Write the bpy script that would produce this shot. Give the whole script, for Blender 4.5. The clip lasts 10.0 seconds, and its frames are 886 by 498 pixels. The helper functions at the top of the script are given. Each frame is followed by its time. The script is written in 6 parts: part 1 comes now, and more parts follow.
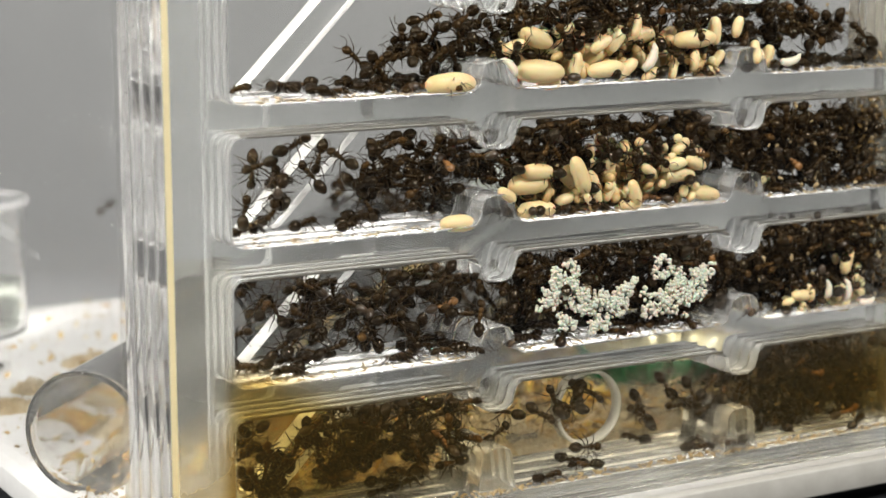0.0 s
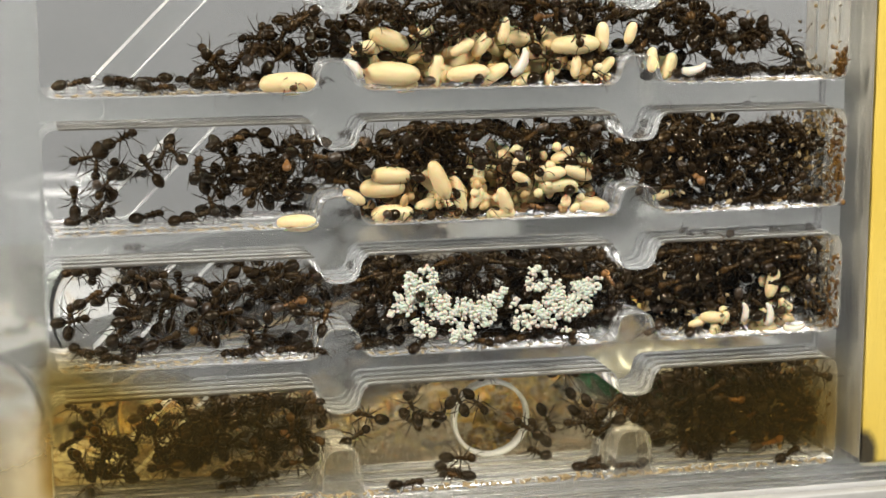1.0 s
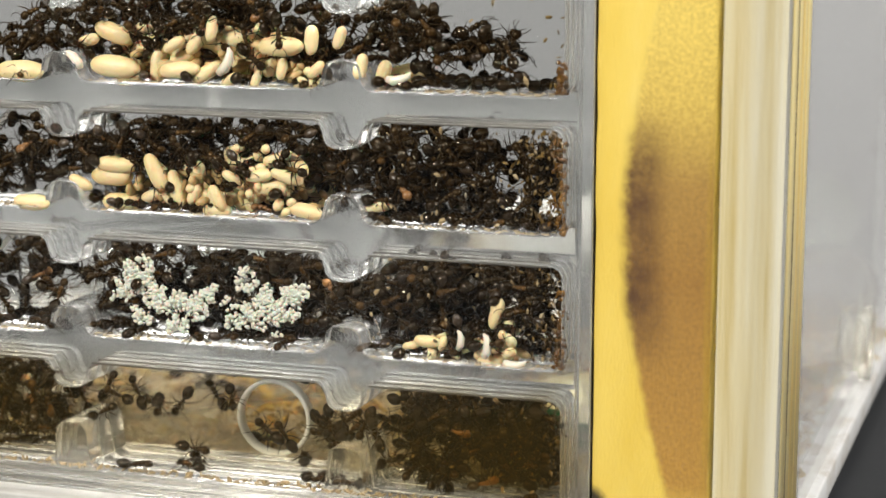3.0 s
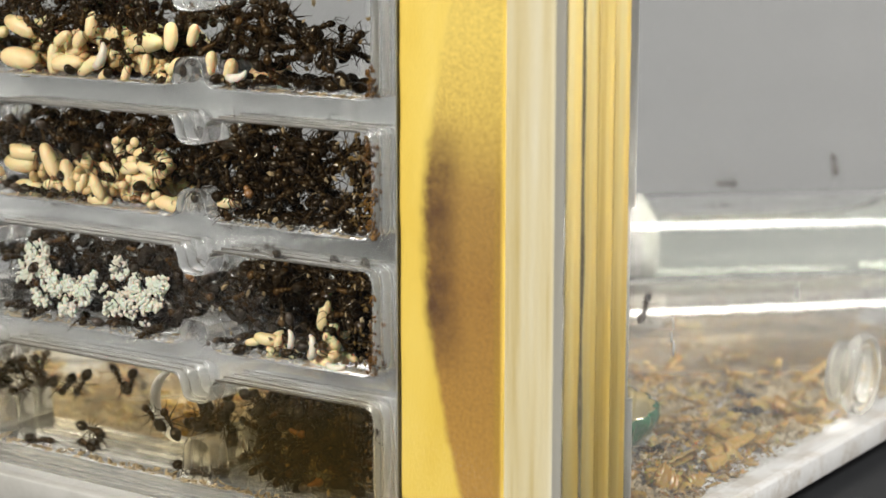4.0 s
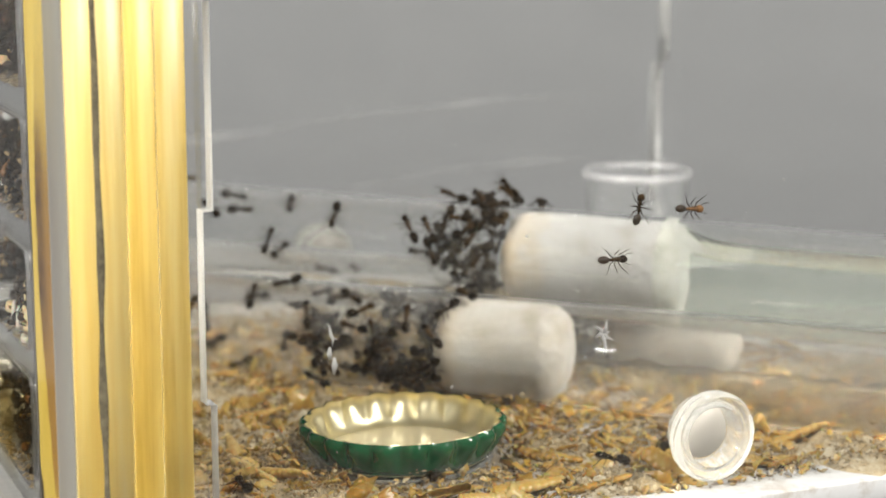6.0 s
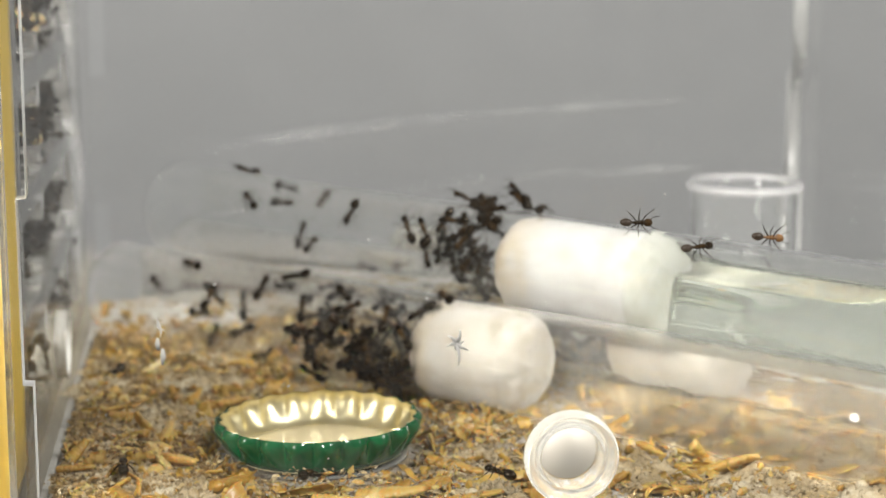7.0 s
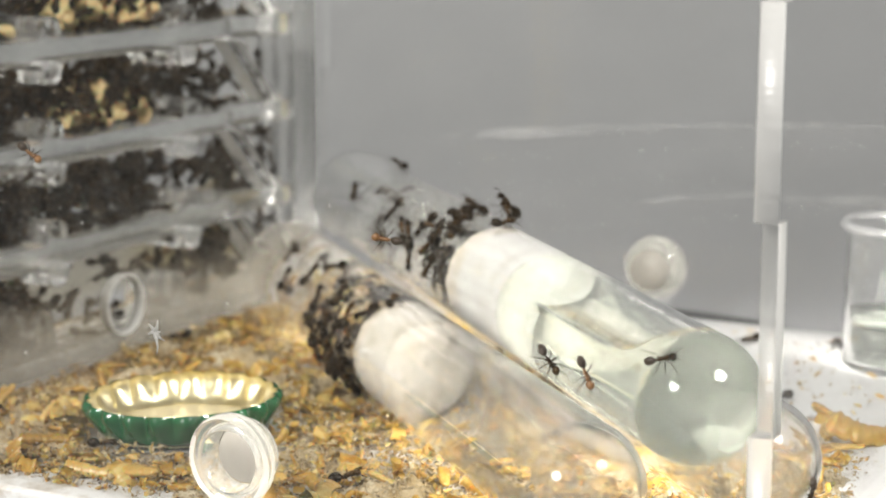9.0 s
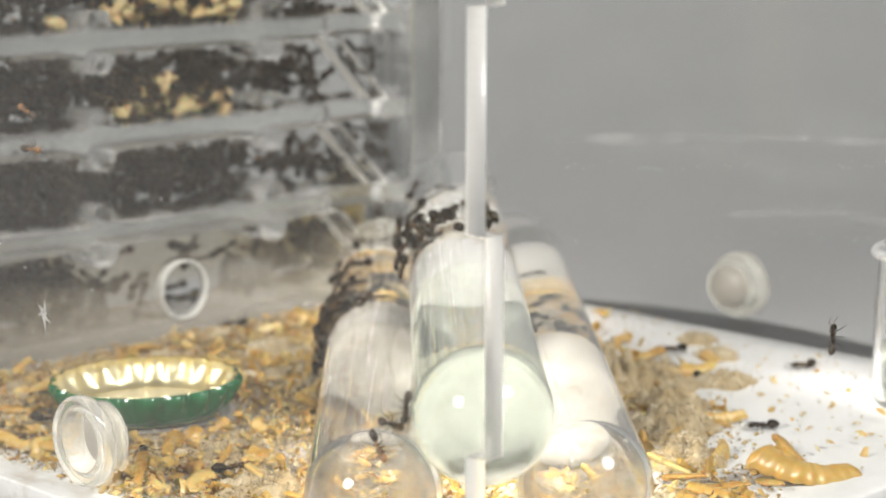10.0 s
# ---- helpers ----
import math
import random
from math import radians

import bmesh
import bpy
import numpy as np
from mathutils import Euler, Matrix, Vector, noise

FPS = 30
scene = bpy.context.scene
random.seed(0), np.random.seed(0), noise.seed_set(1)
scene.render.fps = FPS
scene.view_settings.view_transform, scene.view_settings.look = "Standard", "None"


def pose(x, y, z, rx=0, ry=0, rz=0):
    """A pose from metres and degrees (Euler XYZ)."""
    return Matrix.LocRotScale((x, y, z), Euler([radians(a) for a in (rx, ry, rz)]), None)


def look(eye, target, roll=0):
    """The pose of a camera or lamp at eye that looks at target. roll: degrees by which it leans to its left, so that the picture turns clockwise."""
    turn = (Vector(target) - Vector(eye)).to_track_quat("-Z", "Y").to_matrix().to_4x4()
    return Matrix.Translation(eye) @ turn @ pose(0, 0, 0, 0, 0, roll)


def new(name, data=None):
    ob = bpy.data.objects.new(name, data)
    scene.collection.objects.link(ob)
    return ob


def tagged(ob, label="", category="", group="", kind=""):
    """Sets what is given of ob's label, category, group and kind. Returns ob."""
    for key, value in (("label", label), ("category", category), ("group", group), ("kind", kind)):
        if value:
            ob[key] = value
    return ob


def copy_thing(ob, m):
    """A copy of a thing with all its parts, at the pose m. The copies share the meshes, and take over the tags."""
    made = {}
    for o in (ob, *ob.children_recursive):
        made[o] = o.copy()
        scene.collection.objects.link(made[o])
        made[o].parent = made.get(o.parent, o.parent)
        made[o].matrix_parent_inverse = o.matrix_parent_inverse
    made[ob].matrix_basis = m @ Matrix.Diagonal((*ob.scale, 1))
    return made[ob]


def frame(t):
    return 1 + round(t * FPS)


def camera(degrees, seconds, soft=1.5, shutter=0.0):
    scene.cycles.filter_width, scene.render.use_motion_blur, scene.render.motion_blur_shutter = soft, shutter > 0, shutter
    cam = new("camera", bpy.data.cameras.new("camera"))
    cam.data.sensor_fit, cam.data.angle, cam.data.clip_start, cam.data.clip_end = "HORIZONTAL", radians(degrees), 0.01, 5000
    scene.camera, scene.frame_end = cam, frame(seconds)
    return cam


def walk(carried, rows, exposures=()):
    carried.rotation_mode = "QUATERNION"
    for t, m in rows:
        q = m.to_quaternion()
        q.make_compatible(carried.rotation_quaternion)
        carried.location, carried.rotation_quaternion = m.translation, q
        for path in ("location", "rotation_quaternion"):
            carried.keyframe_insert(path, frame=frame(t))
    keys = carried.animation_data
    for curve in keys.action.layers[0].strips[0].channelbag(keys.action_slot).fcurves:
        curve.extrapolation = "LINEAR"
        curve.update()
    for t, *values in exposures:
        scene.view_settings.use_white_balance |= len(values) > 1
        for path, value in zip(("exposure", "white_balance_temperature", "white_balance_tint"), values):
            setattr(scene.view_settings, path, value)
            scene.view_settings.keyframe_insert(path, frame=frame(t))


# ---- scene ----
# A clear ant farm on a slowly turning black table, before a fixed camera. Lengths below are in millimetres.
K = 0.001
cam = camera(25.06, 10.0)
EYE = (0.0, -0.3325, 0.08537)
AIM = look(EYE, (0.02367, 0.65035, -0.09699))
walk(cam, [(0.0, AIM), (10.0, AIM)])
cam.data.dof.use_dof = True
cam.data.dof.focus_distance = 0.268
cam.data.dof.aperture_fstop = 30.0


def turn_at(t):
    """Turn of the table in degrees at t seconds."""
    return 28.2 - 15.841 * t - 0.0517 * t * t


# ---- light: two round lamps, one on each side above the table, in a dim grey room ----
world = bpy.data.worlds.new("room")
world.use_nodes = True
world.node_tree.nodes["Background"].inputs[0].default_value = (0.93, 0.96, 1.0, 1)
world.node_tree.nodes["Background"].inputs[1].default_value = 0.10
scene.world = world
for place, watts, wide in (((-0.50, -0.52, 0.40), 8.0, 0.21), ((0.45, -0.43, 0.57), 8.0, 0.26)):
    lamp = bpy.data.lights.new("studio_lamp", "AREA")
    lamp.shape, lamp.size, lamp.energy, lamp.color = "DISK", wide, watts, (1.0, 0.97, 0.92)
    ob = new("studio_lamp", lamp)
    ob.matrix_world = look(place, (0, 0, 0.03))
scene.view_settings.exposure = 0.0

# ---- helpers ----
TURNING = []          # things on the table: (object, pose in the table's space)
WALKERS = []          # ants that walk: (object, [(t, pose), ...])


def at(x=0, y=0, z=0, rx=0, ry=0, rz=0):
    return pose(x * K, y * K, z * K, rx, ry, rz)


def set_down(ob, m=None):
    m = m if m is not None else Matrix()
    ob.matrix_basis = m @ Matrix.Diagonal((*ob.scale, 1))
    TURNING.append((ob, m))
    return ob


def mesh_of(name, bm, mats, smooth=True):
    me = bpy.data.meshes.new(name)
    bm.transform(Matrix.Scale(K, 4))
    bm.normal_update()
    bm.to_mesh(me)
    bm.free()
    for mt in (mats if isinstance(mats, (list, tuple)) else [mats]):
        me.materials.append(mt)
    if smooth:
        me.shade_smooth()
    return me


def part(name, bm, mats, parent=None, label="", smooth=True):
    ob = new(name, mesh_of(name, bm, mats, smooth))
    ob.parent = parent
    return tagged(ob, label)


def box(bm, x0, x1, y0, y1, z0, z1, bevel=0.0, m=None):
    r = bmesh.ops.create_cube(bm, size=1, matrix=Matrix.Translation(((x0 + x1) / 2, (y0 + y1) / 2, (z0 + z1) / 2)) @ Matrix.Diagonal((x1 - x0, y1 - y0, z1 - z0, 1)))
    vs = r["verts"]
    if m is not None:
        bmesh.ops.transform(bm, matrix=m, verts=vs)
    if bevel:
        es = list({e for v in vs for e in v.link_edges})
        bmesh.ops.bevel(bm, geom=es, offset=bevel, segments=2, affect="EDGES", profile=0.5)


def lathe(bm, profile, steps=48, m=None, closed=False):
    """Turns (r, h) pairs round the z axis."""
    m = m or Matrix()
    rings = []
    for r, h in profile:
        if r < 1e-6:
            rings.append([bm.verts.new(m @ Vector((0, 0, h)))])
        else:
            rings.append([bm.verts.new(m @ Vector((r * math.cos(a), r * math.sin(a), h))) for a in (2 * math.pi * i / steps for i in range(steps))])
    pairs = list(zip(rings, rings[1:])) + ([(rings[-1], rings[0])] if closed else [])
    for a, b in pairs:
        for i in range(steps):
            j = (i + 1) % steps
            if len(a) == 1 and len(b) > 1:
                bm.faces.new((a[0], b[i], b[j]))
            elif len(b) == 1 and len(a) > 1:
                bm.faces.new((a[i], b[0], a[j]))
            elif len(a) > 1:
                bm.faces.new((a[i], b[i], b[j], a[j]))
    bmesh.ops.recalc_face_normals(bm, faces=bm.faces[:])


def ball(bm, m, u=10, v=7):
    return bmesh.ops.create_uvsphere(bm, u_segments=u, v_segments=v, radius=1, matrix=m)["verts"]


def oval(x, y, z, a, b, c, rx=0, ry=0, rz=0):
    return Matrix.LocRotScale((x, y, z), Euler([radians(q) for q in (rx, ry, rz)]), (a, b, c))


def rod(bm, points, radii, sides=5):
    """A bent rod through the points."""
    pts = [Vector(p) for p in points]
    rings = []
    for i, p in enumerate(pts):
        way = (pts[min(i + 1, len(pts) - 1)] - pts[max(i - 1, 0)]).normalized()
        a = way.orthogonal().normalized()
        b = way.cross(a)
        rings.append([bm.verts.new(p + radii[i] * (math.cos(q) * a + math.sin(q) * b)) for q in (2 * math.pi * k / sides for k in range(sides))])
    for r, s in zip(rings, rings[1:]):
        best = min(range(sides), key=lambda k: (r[0].co - s[k].co).length)
        for i in range(sides):
            bm.faces.new((r[i], r[(i + 1) % sides], s[(i + 1 + best) % sides], s[(i + best) % sides]))
    bm.faces.new(rings[0][::-1])
    bm.faces.new(rings[-1])


def rounded(points, steps=4):
    """Closed outline from (x, y, radius) corners."""
    out, n = [], len(points)
    for i, (x, y, r) in enumerate(points):
        p, a, b = Vector((x, y)), Vector(points[i - 1][:2]), Vector(points[(i + 1) % n][:2])
        u, v = (a - p), (b - p)
        r = min(r, u.length * 0.49, v.length * 0.49)
        if r <= 0:
            out.append(p)
            continue
        u, v = p + u.normalized() * r, p + v.normalized() * r
        for k in range(steps + 1):
            s = k / steps
            out.append((1 - s) ** 2 * u + 2 * s * (1 - s) * p + s * s * v)
    return out


def sheet(outlines, y0, y1, bevel=0.12):
    """A plate cut from sheet along outlines in x and z, from depth y0 to y1, as a bmesh."""
    cu = bpy.data.curves.new("cut", "CURVE")
    cu.dimensions, cu.fill_mode = "2D", "BOTH"
    cu.extrude, cu.bevel_depth, cu.bevel_resolution = (y1 - y0) / 2 - bevel, bevel, 1
    cu.offset = -bevel
    for line in outlines:
        sp = cu.splines.new("POLY")
        sp.points.add(len(line) - 1)
        for q, p in zip(sp.points, line):
            q.co = (p[0], p[1], 0, 1)
        sp.use_cyclic_u = True
    ob = new("cut", cu)
    me = bpy.data.meshes.new_from_object(ob.evaluated_get(bpy.context.evaluated_depsgraph_get()))
    bm = bmesh.new()
    bm.from_mesh(me)
    bmesh.ops.remove_doubles(bm, verts=bm.verts[:], dist=0.001)
    bm.transform(Matrix.Translation((0, (y0 + y1) / 2, 0)) @ Matrix.Rotation(math.pi / 2, 4, "X"))
    bpy.data.objects.remove(ob)
    bpy.data.curves.remove(cu)
    bpy.data.meshes.remove(me)
    return bm


# ---- materials ----
def material(name, base=(0.8, 0.8, 0.8), rough=0.5, metal=0.0, **inputs):
    mt = bpy.data.materials.new(name)
    mt.use_nodes = True
    b = mt.node_tree.nodes["Principled BSDF"]
    b.inputs["Base Color"].default_value = (*base, 1)
    b.inputs["Roughness"].default_value = rough
    b.inputs["Metallic"].default_value = metal
    for k, v in inputs.items():
        b.inputs[k.replace("_", " ")].default_value = v
    return mt


def node(mt, kind, **values):
    n = mt.node_tree.nodes.new(kind)
    for k, v in values.items():
        n.inputs[k.replace("_", " ")].default_value = v
    return n


def link(mt, a, b):
    mt.node_tree.links.new(a, b)


def speckled(mt, stops, scale, detail=6.0, bump=0.0, bump_scale=None, rough=None, per_object=0.0, stretch=(1, 1, 1)):
    """Colour from two scales of noise through a ramp, and fine relief."""
    b = mt.node_tree.nodes["Principled BSDF"]
    co = node(mt, "ShaderNodeTexCoord")
    mp = node(mt, "ShaderNodeMapping")
    mp.inputs["Scale"].default_value = stretch
    link(mt, co.outputs["Object"], mp.inputs["Vector"])
    nz = node(mt, "ShaderNodeTexNoise", Scale=scale, Detail=detail, Roughness=0.62)
    big = node(mt, "ShaderNodeTexNoise", Scale=scale * 0.17, Detail=2.0)
    add = node(mt, "ShaderNodeMath")
    add.operation = "MULTIPLY_ADD"
    add.inputs[1].default_value = 0.65
    half = node(mt, "ShaderNodeMath")
    half.operation = "MULTIPLY"
    half.inputs[1].default_value = 0.35
    link(mt, mp.outputs[0], nz.inputs["Vector"])
    link(mt, mp.outputs[0], big.inputs["Vector"])
    link(mt, big.outputs["Fac"], half.inputs[0])
    link(mt, nz.outputs["Fac"], add.inputs[0])
    link(mt, half.outputs[0], add.inputs[2])
    value = add.outputs[0]
    if per_object:
        info = node(mt, "ShaderNodeObjectInfo")
        shift = node(mt, "ShaderNodeMath")
        shift.operation = "MULTIPLY_ADD"
        shift.inputs[1].default_value = per_object
        link(mt, info.outputs["Random"], shift.inputs[0])
        link(mt, value, shift.inputs[2])
        value = shift.outputs[0]
    ramp = node(mt, "ShaderNodeValToRGB")
    while len(ramp.color_ramp.elements) < len(stops):
        ramp.color_ramp.elements.new(0.5)
    for e, (p, col) in zip(ramp.color_ramp.elements, stops):
        e.position, e.color = p, (*col, 1)
    link(mt, value, ramp.inputs[0])
    link(mt, ramp.outputs[0], b.inputs["Base Color"])
    if rough:
        rr = node(mt, "ShaderNodeMapRange")
        rr.inputs["To Min"].default_value, rr.inputs["To Max"].default_value = rough
        link(mt, nz.outputs["Fac"], rr.inputs["Value"])
        link(mt, rr.outputs[0], b.inputs["Roughness"])
    if bump:
        bn = node(mt, "ShaderNodeTexNoise", Scale=bump_scale or scale * 2, Detail=5.0)
        link(mt, mp.outputs[0], bn.inputs["Vector"])
        bp = node(mt, "ShaderNodeBump", Strength=bump, Distance=0.0004)
        link(mt, bn.outputs["Fac"], bp.inputs["Height"])
        link(mt, bp.outputs[0], b.inputs["Normal"])
    return mt


def clear(name, tint, gloss, rough, haze=0.0, haze_scale=60.0, haze_tint=(0.75, 0.72, 0.66), dirt=None, film=False, veil=0.0):
    """A clear pane: lets light straight through, mirrors by angle, with a thin film of dust."""
    mt = bpy.data.materials.new(name)
    mt.use_nodes = True
    nt = mt.node_tree
    nt.nodes.remove(nt.nodes["Principled BSDF"])
    out = nt.nodes["Material Output"]
    tr = node(mt, "ShaderNodeBsdfTransparent", Color=(*tint, 1))
    gl = node(mt, "ShaderNodeBsdfGlossy", Roughness=rough)
    lw = node(mt, "ShaderNodeLayerWeight", Blend=0.5)
    pw = node(mt, "ShaderNodeMath")
    pw.operation = "POWER"
    pw.inputs[1].default_value = 5.0
    link(mt, lw.outputs["Facing"], pw.inputs[0])
    mul = node(mt, "ShaderNodeMath")
    mul.operation, mul.use_clamp = "MULTIPLY_ADD", True
    mul.inputs[1].default_value, mul.inputs[2].default_value = 0.9 * gloss, 0.04 * gloss
    link(mt, pw.outputs[0], mul.inputs[0])
    mix = node(mt, "ShaderNodeMixShader")
    link(mt, mul.outputs[0], mix.inputs[0])
    link(mt, tr.outputs[0], mix.inputs[1])
    link(mt, gl.outputs[0], mix.inputs[2])
    last = mix.outputs[0]
    if veil:
        # whitish veil put in as dull gloss, growing as the wall is seen aslant
        dull = node(mt, "ShaderNodeBsdfGlossy", Roughness=0.9)
        sheen = node(mt, "ShaderNodeMath")
        sheen.operation = "MULTIPLY"
        sheen.inputs[1].default_value = veil
        square = node(mt, "ShaderNodeMath")
        square.operation = "POWER"
        square.inputs[1].default_value = 3.0
        link(mt, lw.outputs["Facing"], square.inputs[0])
        link(mt, square.outputs[0], sheen.inputs[0])
        mx = node(mt, "ShaderNodeMixShader")
        link(mt, sheen.outputs[0], mx.inputs[0])
        link(mt, last, mx.inputs[1])
        link(mt, dull.outputs[0], mx.inputs[2])
        last = mx.outputs[0]
    if haze:
        co = node(mt, "ShaderNodeTexCoord")
        nz = node(mt, "ShaderNodeTexNoise", Scale=haze_scale, Detail=8.0, Roughness=0.7)
        link(mt, co.outputs["Object"], nz.inputs["Vector"])
        mr = node(mt, "ShaderNodeMapRange")
        mr.inputs["From Min"].default_value, mr.inputs["From Max"].default_value = 0.42, 0.8
        mr.inputs["To Max"].default_value = haze
        link(mt, nz.outputs["Fac"], mr.inputs["Value"])
        df = node(mt, "ShaderNodeBsdfDiffuse", Color=(*haze_tint, 1))
        mx = node(mt, "ShaderNodeMixShader")
        link(mt, mr.outputs[0], mx.inputs[0])
        link(mt, last, mx.inputs[1])
        link(mt, df.outputs[0], mx.inputs[2])
        last = mx.outputs[0]
    if dirt:
        tint_d, z_hi, z_lo, amount = dirt
        co = node(mt, "ShaderNodeTexCoord")
        xyz = node(mt, "ShaderNodeSeparateXYZ")
        link(mt, co.outputs["Object"], xyz.inputs[0])
        nz = node(mt, "ShaderNodeTexNoise", Scale=110.0, Detail=7.0, Roughness=0.65)
        link(mt, co.outputs["Object"], nz.inputs["Vector"])
        edge = node(mt, "ShaderNodeMath")
        edge.operation = "MULTIPLY_ADD"
        edge.inputs[1].default_value = -0.016
        link(mt, nz.outputs["Fac"], edge.inputs[0])
        link(mt, xyz.outputs[2], edge.inputs[2])
        mr = node(mt, "ShaderNodeMapRange")
        mr.inputs["From Min"].default_value, mr.inputs["From Max"].default_value = z_hi - 0.008, z_lo - 0.008
        mr.inputs["To Max"].default_value = amount
        link(mt, edge.outputs[0], mr.inputs["Value"])
        df = node(mt, "ShaderNodeBsdfDiffuse", Color=(*tint_d, 1))
        mx = node(mt, "ShaderNodeMixShader")
        link(mt, mr.outputs[0], mx.inputs[0])
        link(mt, last, mx.inputs[1])
        link(mt, df.outputs[0], mx.inputs[2])
        last = mx.outputs[0]
    if film:
        # a brown backlit haze, painted see-through into the foot of the pane
        co = node(mt, "ShaderNodeTexCoord")
        xyz = node(mt, "ShaderNodeSeparateXYZ")
        link(mt, co.outputs["Object"], xyz.inputs[0])
        nz = node(mt, "ShaderNodeTexNoise", Scale=60.0, Detail=7.0, Roughness=0.6)
        link(mt, co.outputs["Object"], nz.inputs["Vector"])
        ax = node(mt, "ShaderNodeMath")
        ax.operation = "ABSOLUTE"
        sh = node(mt, "ShaderNodeMath")
        sh.inputs[1].default_value = 0.004
        link(mt, xyz.outputs[0], sh.inputs[0])
        link(mt, sh.outputs[0], ax.inputs[0])
        mid = node(mt, "ShaderNodeMapRange")
        mid.inputs["From Min"].default_value, mid.inputs["From Max"].default_value = 0.016, 0.046
        mid.inputs["To Min"].default_value, mid.inputs["To Max"].default_value = 0.28, 1.0
        link(mt, ax.outputs[0], mid.inputs["Value"])
        edge = node(mt, "ShaderNodeMath")
        edge.operation = "MULTIPLY_ADD"
        edge.inputs[1].default_value = -0.012
        link(mt, nz.outputs["Fac"], edge.inputs[0])
        link(mt, xyz.outputs[2], edge.inputs[2])
        climb = node(mt, "ShaderNodeMapRange")
        climb.inputs["From Min"].default_value, climb.inputs["From Max"].default_value = -0.040, -0.058
        climb.inputs["To Max"].default_value = -0.007
        link(mt, xyz.outputs[0], climb.inputs["Value"])
        low = node(mt, "ShaderNodeMath")
        link(mt, edge.outputs[0], low.inputs[0])
        link(mt, climb.outputs[0], low.inputs[1])
        edge = low
        hi = node(mt, "ShaderNodeMapRange")
        hi.inputs["From Min"].default_value, hi.inputs["From Max"].default_value = 0.0155, 0.009
        link(mt, edge.outputs[0], hi.inputs["Value"])
        am = node(mt, "ShaderNodeMath")
        am.operation = "MULTIPLY"
        link(mt, mid.outputs[0], am.inputs[0])
        link(mt, hi.outputs[0], am.inputs[1])
        for socket, f0, f1 in ((xyz.outputs[2], 0.0045, 0.0085), (xyz.outputs[0], 0.051, 0.045), (xyz.outputs[0], -0.0635, -0.0610)):
            lim = node(mt, "ShaderNodeMapRange")
            lim.inputs["From Min"].default_value, lim.inputs["From Max"].default_value = f0, f1
            link(mt, socket, lim.inputs["Value"])
            nxt = node(mt, "ShaderNodeMath")
            nxt.operation = "MULTIPLY"
            link(mt, am.outputs[0], nxt.inputs[0])
            link(mt, lim.outputs[0], nxt.inputs[1])
            am = nxt
        tf = node(mt, "ShaderNodeBsdfTransparent", Color=(0.72, 0.62, 0.36, 1))
        df = node(mt, "ShaderNodeBsdfDiffuse", Color=(0.30, 0.23, 0.09, 1))
        mf = node(mt, "ShaderNodeMixShader")
        mf.inputs[0].default_value = 0.042
        link(mt, tf.outputs[0], mf.inputs[1])
        link(mt, df.outputs[0], mf.inputs[2])
        mx = node(mt, "ShaderNodeMixShader")
        link(mt, am.outputs[0], mx.inputs[0])
        link(mt, last, mx.inputs[1])
        link(mt, mf.outputs[0], mx.inputs[2])
        last = mx.outputs[0]
    link(mt, last, out.inputs["Surface"])
    return mt


# film puts the brown backlit haze at the pane's foot into its colour
M_HAZED = clear("brown_hazed_pane", (0.985, 0.987, 0.985), 0.32, 0.02, 0.0015, 200, film=True)
M_WALL = clear("dusty_acrylic_wall", (0.975, 0.977, 0.975), 0.65, 0.03, 0.019, 260)
M_VEILED = clear("veiled_acrylic_wall", (0.975, 0.977, 0.975), 0.65, 0.03, 0.019, 260, veil=0.38)
M_BACK_PANE = clear("dirty_acrylic_pane", (0.97, 0.97, 0.965), 0.25, 0.05, 0.008, 120, dirt=((0.44, 0.39, 0.30), 0.016, 0.005, 0.26))
# darkens the view through the lower tubes: residue and shade in one tint
M_MURK = clear("residue_and_shade", (0.88, 0.86, 0.81), 0.1, 0.3, 0.36, 110, (0.24, 0.22, 0.185))
M_GLASS = material("test_tube_glass", (0.985, 0.99, 0.985), 0.015, Transmission_Weight=0.985, IOR=1.47)
M_CLOUDED = material("clouded_tube_glass", (0.925, 0.917, 0.895), 0.025, Transmission_Weight=0.965, IOR=1.47)
M_PLASTIC = material("cloudy_plastic", (0.97, 0.955, 0.89), 0.06, Transmission_Weight=0.84, IOR=1.45)
M_ACRYLIC = material("acrylic_plate", (0.965, 0.97, 0.965), 0.04, Transmission_Weight=0.985, IOR=1.49)
M_CUT = material("laser_cut_acrylic_edge", (0.94, 0.94, 0.925), 0.16, Transmission_Weight=0.90, IOR=1.49)
M_SIDE = speckled(material("stained_acrylic_side", rough=0.4, Transmission_Weight=0.5, IOR=1.49), [(0.32, (0.62, 0.43, 0.10)), (0.43, (0.86, 0.67, 0.24)), (0.53, (0.93, 0.79, 0.38)), (0.66, (0.95, 0.87, 0.58))], 480, stretch=(1, 1, 0.035))


def sawn(mt):
    """Fine ridges that the cutter left across the edges."""
    co = node(mt, "ShaderNodeTexCoord")
    mp = node(mt, "ShaderNodeMapping")
    mp.inputs["Scale"].default_value = (1, 0.12, 0.5)
    link(mt, co.outputs["Object"], mp.inputs["Vector"])
    nz = node(mt, "ShaderNodeTexNoise", Scale=900.0, Detail=3.0)
    link(mt, mp.outputs[0], nz.inputs["Vector"])
    bp = node(mt, "ShaderNodeBump", Strength=0.9, Distance=0.0002)
    link(mt, nz.outputs["Fac"], bp.inputs["Height"])
    link(mt, bp.outputs[0], mt.node_tree.nodes["Principled BSDF"].inputs["Normal"])


